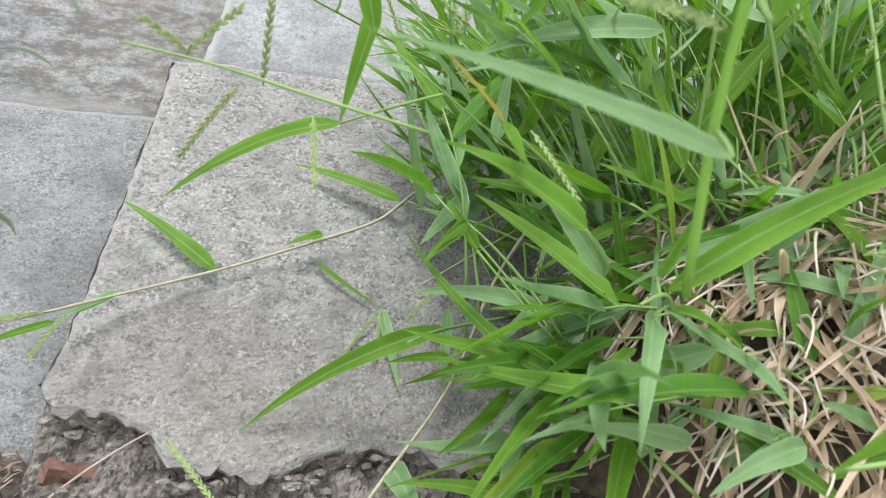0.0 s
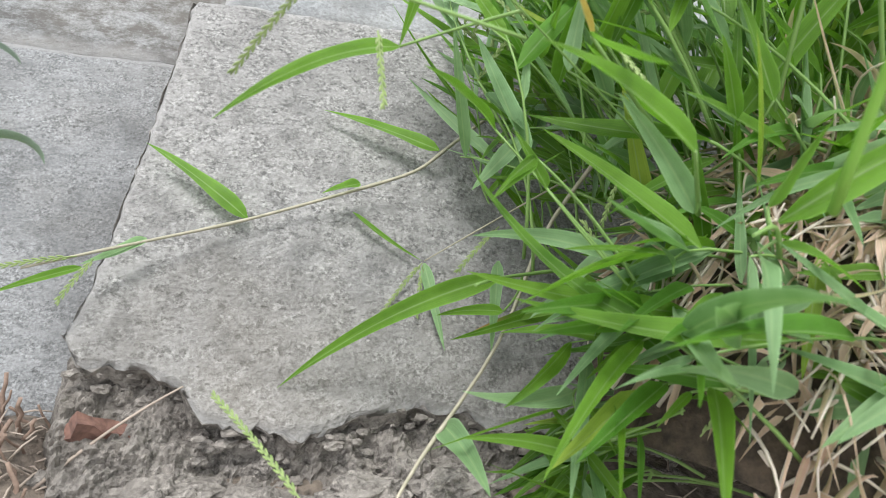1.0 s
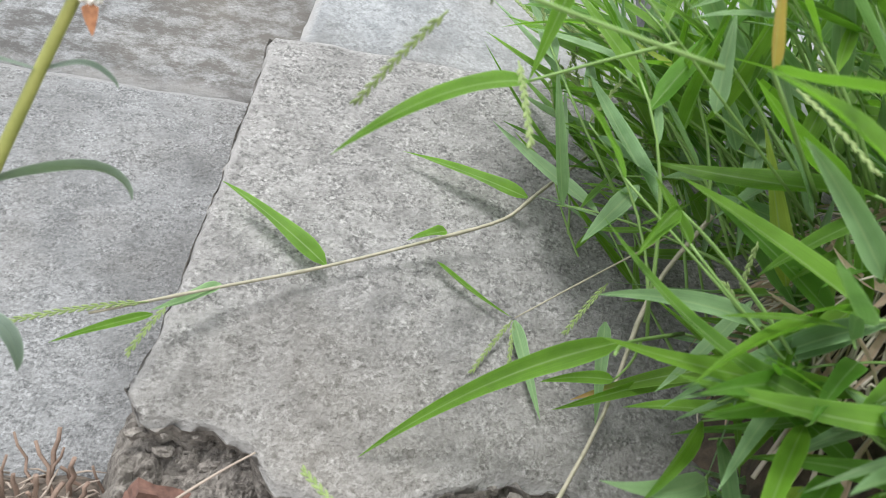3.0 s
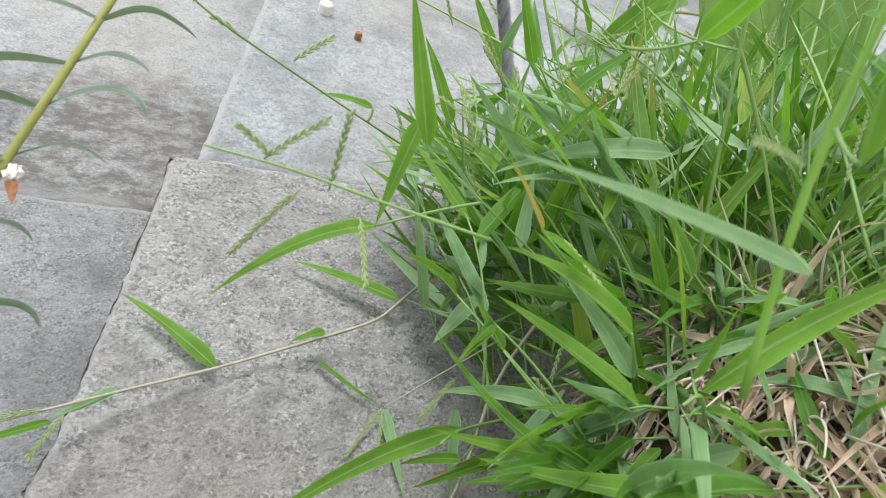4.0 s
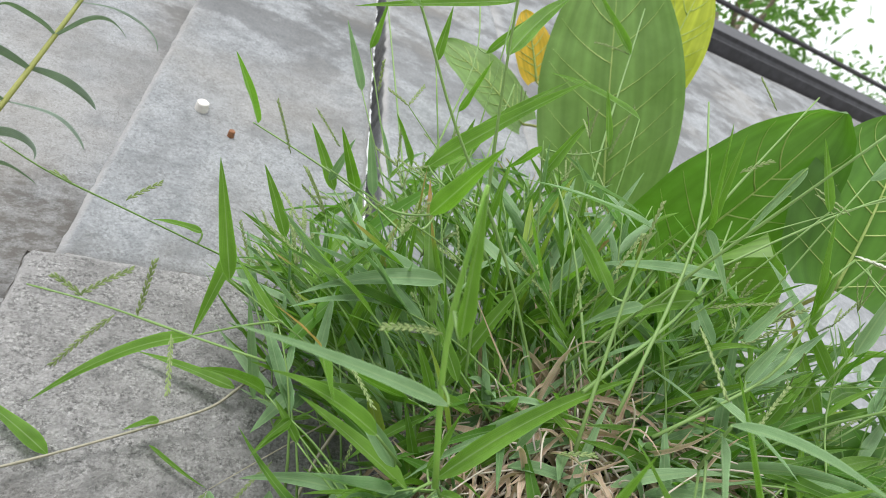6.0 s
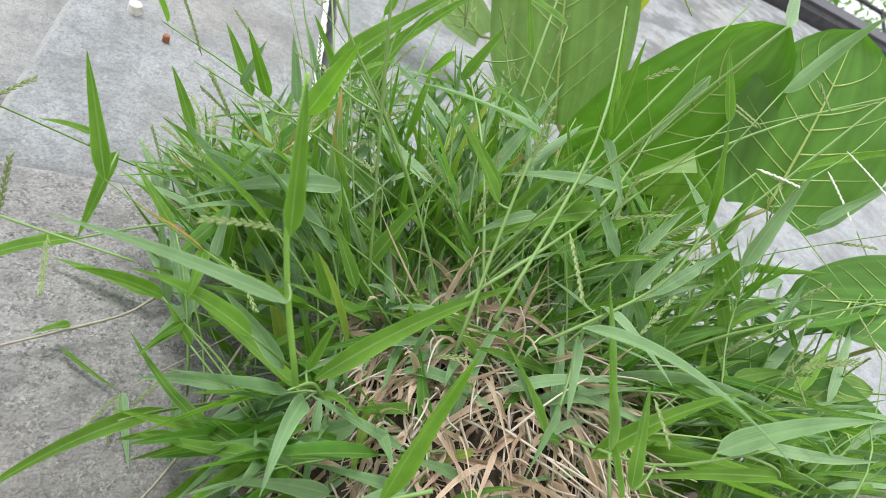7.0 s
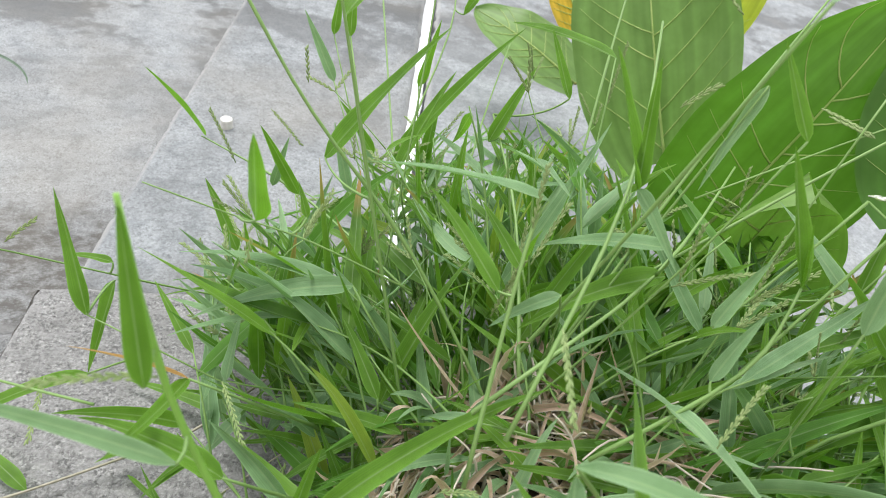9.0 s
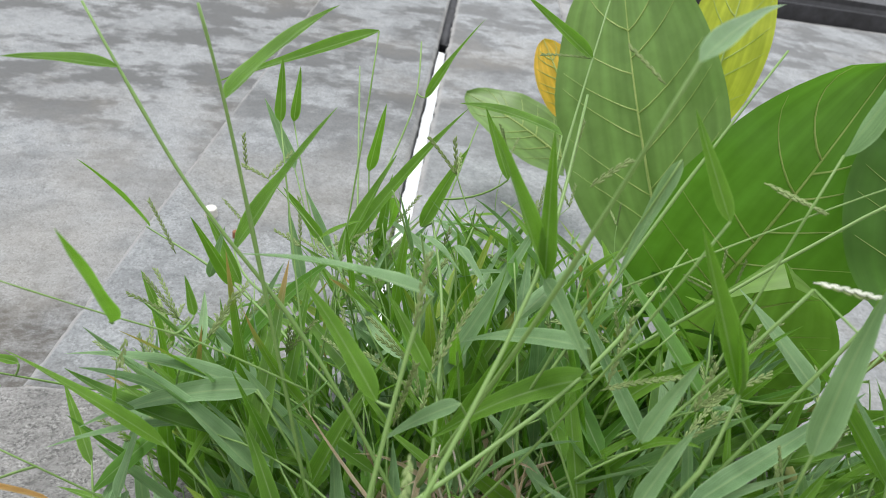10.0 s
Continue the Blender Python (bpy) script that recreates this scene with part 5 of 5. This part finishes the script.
# ---- the broad-leaved plant ----
def broad_leaf(parent, base, tip, width, face, material, cup=0.12, bend=0.06, seed=0, label=""):
    """An egg-shaped leathery leaf with a wavy rim, a raised midrib and side veins."""
    base, tip, face = Vector(base), Vector(tip), Vector(face).normalized()
    ax = tip - base
    ln = ax.length
    ax.normalize()
    side = ax.cross(face).normalized()
    up = side.cross(ax)
    nl, nw = 22, 12

    def at(t, s):
        w = width / 2 * (math.sin(math.pi * min(1, 0.10 + 0.90 * t ** 0.9)) ** 0.56 if t < 0.999 else 0.02)
        heart = -0.05 * ln * abs(s) ** 2 * max(0, 1 - t * 2.5)
        z = cup * width * (s * s) * 0.5 + bend * ln * math.sin(math.pi * t) + 0.012 * width * math.sin(9 * t + seed) * abs(s) + 0.010 * width * math.sin(23 * t + 2 * seed) * abs(s) ** 2
        return base + ax * (ln * t + heart) + side * (w * s) + up * z

    bm = bmesh.new()
    uvl = bm.loops.layers.uv.verify()
    grid = [[bm.verts.new(at(j / nl, 2 * i / nw - 1)) for i in range(nw + 1)] for j in range(nl + 1)]
    for j in range(nl):
        for i in range(nw):
            f = bm.faces.new((grid[j][i], grid[j][i + 1], grid[j + 1][i + 1], grid[j + 1][i]))
            f.smooth = True
            for lp, (a, b) in zip(f.loops, ((i, j), (i + 1, j), (i + 1, j + 1), (i, j + 1))):
                lp[uvl].uv = (0.1 + 0.3 * a / nw, b / nl)
    leaf = part("leaf", bm, material, parent, label)
    bm = bmesh.new()
    add_tube(bm, [at(k / 14, 0) + up * 0.0004 for k in range(15)], [0.0015 * (1 - 0.85 * k / 14) for k in range(15)], 6)
    for q in range(6):
        t0 = 0.05 + 0.13 * q + 0.02 * math.sin(3 * q + seed)
        for s in (-1, 1):
            pts = [at(min(0.97, t0 + (0.21 + 0.04 * math.sin(seed + q)) * (k / 7) ** 1.15 + 0.025 * s * math.sin(q * 1.7 + seed)), s * 0.9 * k / 7) + up * 0.0003 for k in range(8)]
            add_tube(bm, pts, [0.0007 * (1 - 0.85 * k / 7) for k in range(8)], 5)
    part("vein", bm, M_VEIN, leaf, "pale raised veins")
    return leaf


bm = bmesh.new()
trunk = [(0.47, -0.10, 0.0), (0.475, -0.085, 0.10), (0.474, -0.03, 0.20), (0.495, 0.05, 0.29), (0.512, 0.13, 0.37), (0.512, 0.18, 0.45)]
pts = [Vector(p) for p in trunk]
add_tube(bm, pts, [0.006, 0.0055, 0.005, 0.0045, 0.004, 0.003], 10)
plant = tagged(part("broad_leaved_plant", bm, M_STALK), "broad leaved plant with large veined green leaves behind grass", "plant")
LEAVES = (
    ((0.494, 0.114, 0.362), (0.443, 0.060, 0.621), 0.150, (-0.72, -0.595, -0.356), M_BIG_HAZED, 0.10, 1),
    ((0.436, 0.000, 0.277), (0.467, -0.154, 0.394), 0.130, (-0.131, -0.988, 0.077), M_BIG, 0.14, 3),
    ((0.513, -0.123, 0.271), (0.535, -0.164, 0.405), 0.128, (-0.475, -0.878, 0.065), M_BIG, 0.12, 4),
    ((0.416, -0.002, 0.229), (0.398, -0.143, 0.295), 0.114, (-0.178, -0.630, -0.756), M_BIG_PALE, 0.3, 5),
    ((0.626, -0.224, 0.206), (0.485, -0.160, 0.205), 0.075, (-0.4, -0.85, 0.35), M_BIG, 0.15, 6),
    ((0.425, -0.145, 0.150), (0.530, -0.225, 0.108), 0.075, (-0.5, -0.7, 0.5), M_BIG, 0.12, 7),
    ((0.440, -0.140, 0.150), (0.525, -0.205, 0.150), 0.045, (-0.4, -0.6, 0.7), M_BIG_PALE, 0.1, 8),
    ((0.460, 0.229, 0.474), (0.356, 0.270, 0.565), 0.082, (-0.3, -0.8, 0.5), M_BIG_HAZED, 0.10, 9),
    ((0.449, 0.193, 0.516), (0.420, 0.189, 0.595), 0.050, (-0.3, -0.9, 0.2), M_BIG_ORANGE, 0.10, 10),
    ((0.578, 0.150, 0.510), (0.605, 0.085, 0.66), 0.080, (-0.45, -0.85, 0.1), M_BIG_YELLOW, 0.12, 11),
)
for base, tip, w, face, mat, cup, seed in LEAVES:
    broad_leaf(plant, base, tip, w, face, mat, cup, 0.05, seed, {M_BIG_YELLOW: "yellowing leaf", M_BIG_ORANGE: "orange dying leaf", M_BIG_PALE: "pale leaf underside"}.get(mat, ""))
    b = Vector(base)
    root = min(pts, key=lambda q: (q - b).length)
    bm = bmesh.new()
    add_tube(bm, [bez(root, (root + b) / 2 + Vector((0, 0, 0.01)), b, k / 6) for k in range(7)], [0.0017] * 7, 7)
    part("petiole", bm, M_STALK, plant)

# ---- small fittings in the upper slab ----
for name, u, v, mat, r, ln, label in (("wall_plug", 0.093, 0.380, M_WHITE, 0.0068, 0.012, "white plastic plug sticking out of the concrete"),
                                      ("rusty_bolt", 0.120, 0.347, M_RUST, 0.0036, 0.010, "small rusty bolt end in the concrete slab")):
    bm = bmesh.new()
    bmesh.ops.create_cone(bm, cap_ends=True, segments=14, radius1=r, radius2=r * 0.85, depth=ln, matrix=Matrix.Translation((0, 0, ln / 2 - 0.003)))
    bmesh.ops.bevel(bm, geom=[e for e in bm.edges], offset=0.0007, segments=1, affect="EDGES")
    fit_ob = part(name, bm, mat)
    fit_ob.matrix_world = WALL @ Matrix.Translation((u, v, -0.011))
    tagged(fit_ob, label, "fitting")

# ---- beyond the wall ----
def far_tree(x, y, top, spread, seed):
    rg = random.Random(seed)
    bm = bmesh.new()
    add_tube(bm, [Vector((x + 0.1 * math.sin(k), y, top * 0.75 * k / 6)) for k in range(7)], [0.11 - 0.012 * k for k in range(7)], 10)
    tree = tagged(part("tree", bm, M_BARK), "leafy green tree beyond the wall", "tree", "far trees")
    for k in range(6):
        a = k * 1.05 + seed
        p0 = Vector((x, y, top * (0.4 + 0.05 * k)))
        p2 = p0 + Vector((math.cos(a) * spread * 0.7, math.sin(a) * spread * 0.7, top * 0.25))
        bm = bmesh.new()
        add_tube(bm, [bez(p0, (p0 + p2) / 2 + Vector((0, 0, -0.1)), p2, q / 5) for q in range(6)], [0.05 - 0.008 * q for q in range(6)], 7)
        part("limb", bm, M_BARK, tree)
    bm = bmesh.new()
    for c in range(90):
        a, e = rg.uniform(0, math.tau), rg.uniform(-0.5, 1.0)
        rr = spread * rg.uniform(0.45, 1.0)
        c0 = Vector((x + math.cos(a) * rr, y + math.sin(a) * rr, top * 0.72 + e * spread * 0.7))
        for q in range(26):
            p = c0 + Vector((rg.gauss(0, 0.17), rg.gauss(0, 0.17), rg.gauss(0, 0.14)))
            d = Vector((rg.uniform(-1, 1), rg.uniform(-1, 1), rg.uniform(-0.9, 0.3))).normalized()
            add_blade(bm, p, p + d * rg.uniform(0.09, 0.16), 0.05, 0.05, (rg.uniform(-1, 1), rg.uniform(-1, 1), 0.6), 0.2, 3, 0, 0.5)
    part("crown", bm, M_TREE, tree)


far_tree(5.5, 3.9, 5.2, 1.15, 1)
far_tree(9.6, 4.4, 5.0, 1.3, 2)
bm = bmesh.new()
bmesh.ops.create_cone(bm, cap_ends=True, segments=12, radius1=0.011, radius2=0.011, depth=6.2, matrix=Matrix.Translation((1.9, 1.20, 1.64)) @ Matrix.Rotation(math.pi / 2, 4, "Y"))
rail = tagged(part("wall_rail", bm, M_BLACK), "thin dark rail above the wall coping", "rail")
for k in range(5):
    bm = bmesh.new()
    bmesh.ops.create_cone(bm, cap_ends=True, segments=10, radius1=0.009, radius2=0.009, depth=0.32, matrix=Matrix.Translation((-1.0 + 1.45 * k, 1.17, 1.50)) @ Matrix.Rotation(-0.2, 4, "X"))
    part("bracket", bm, M_BLACK, rail)
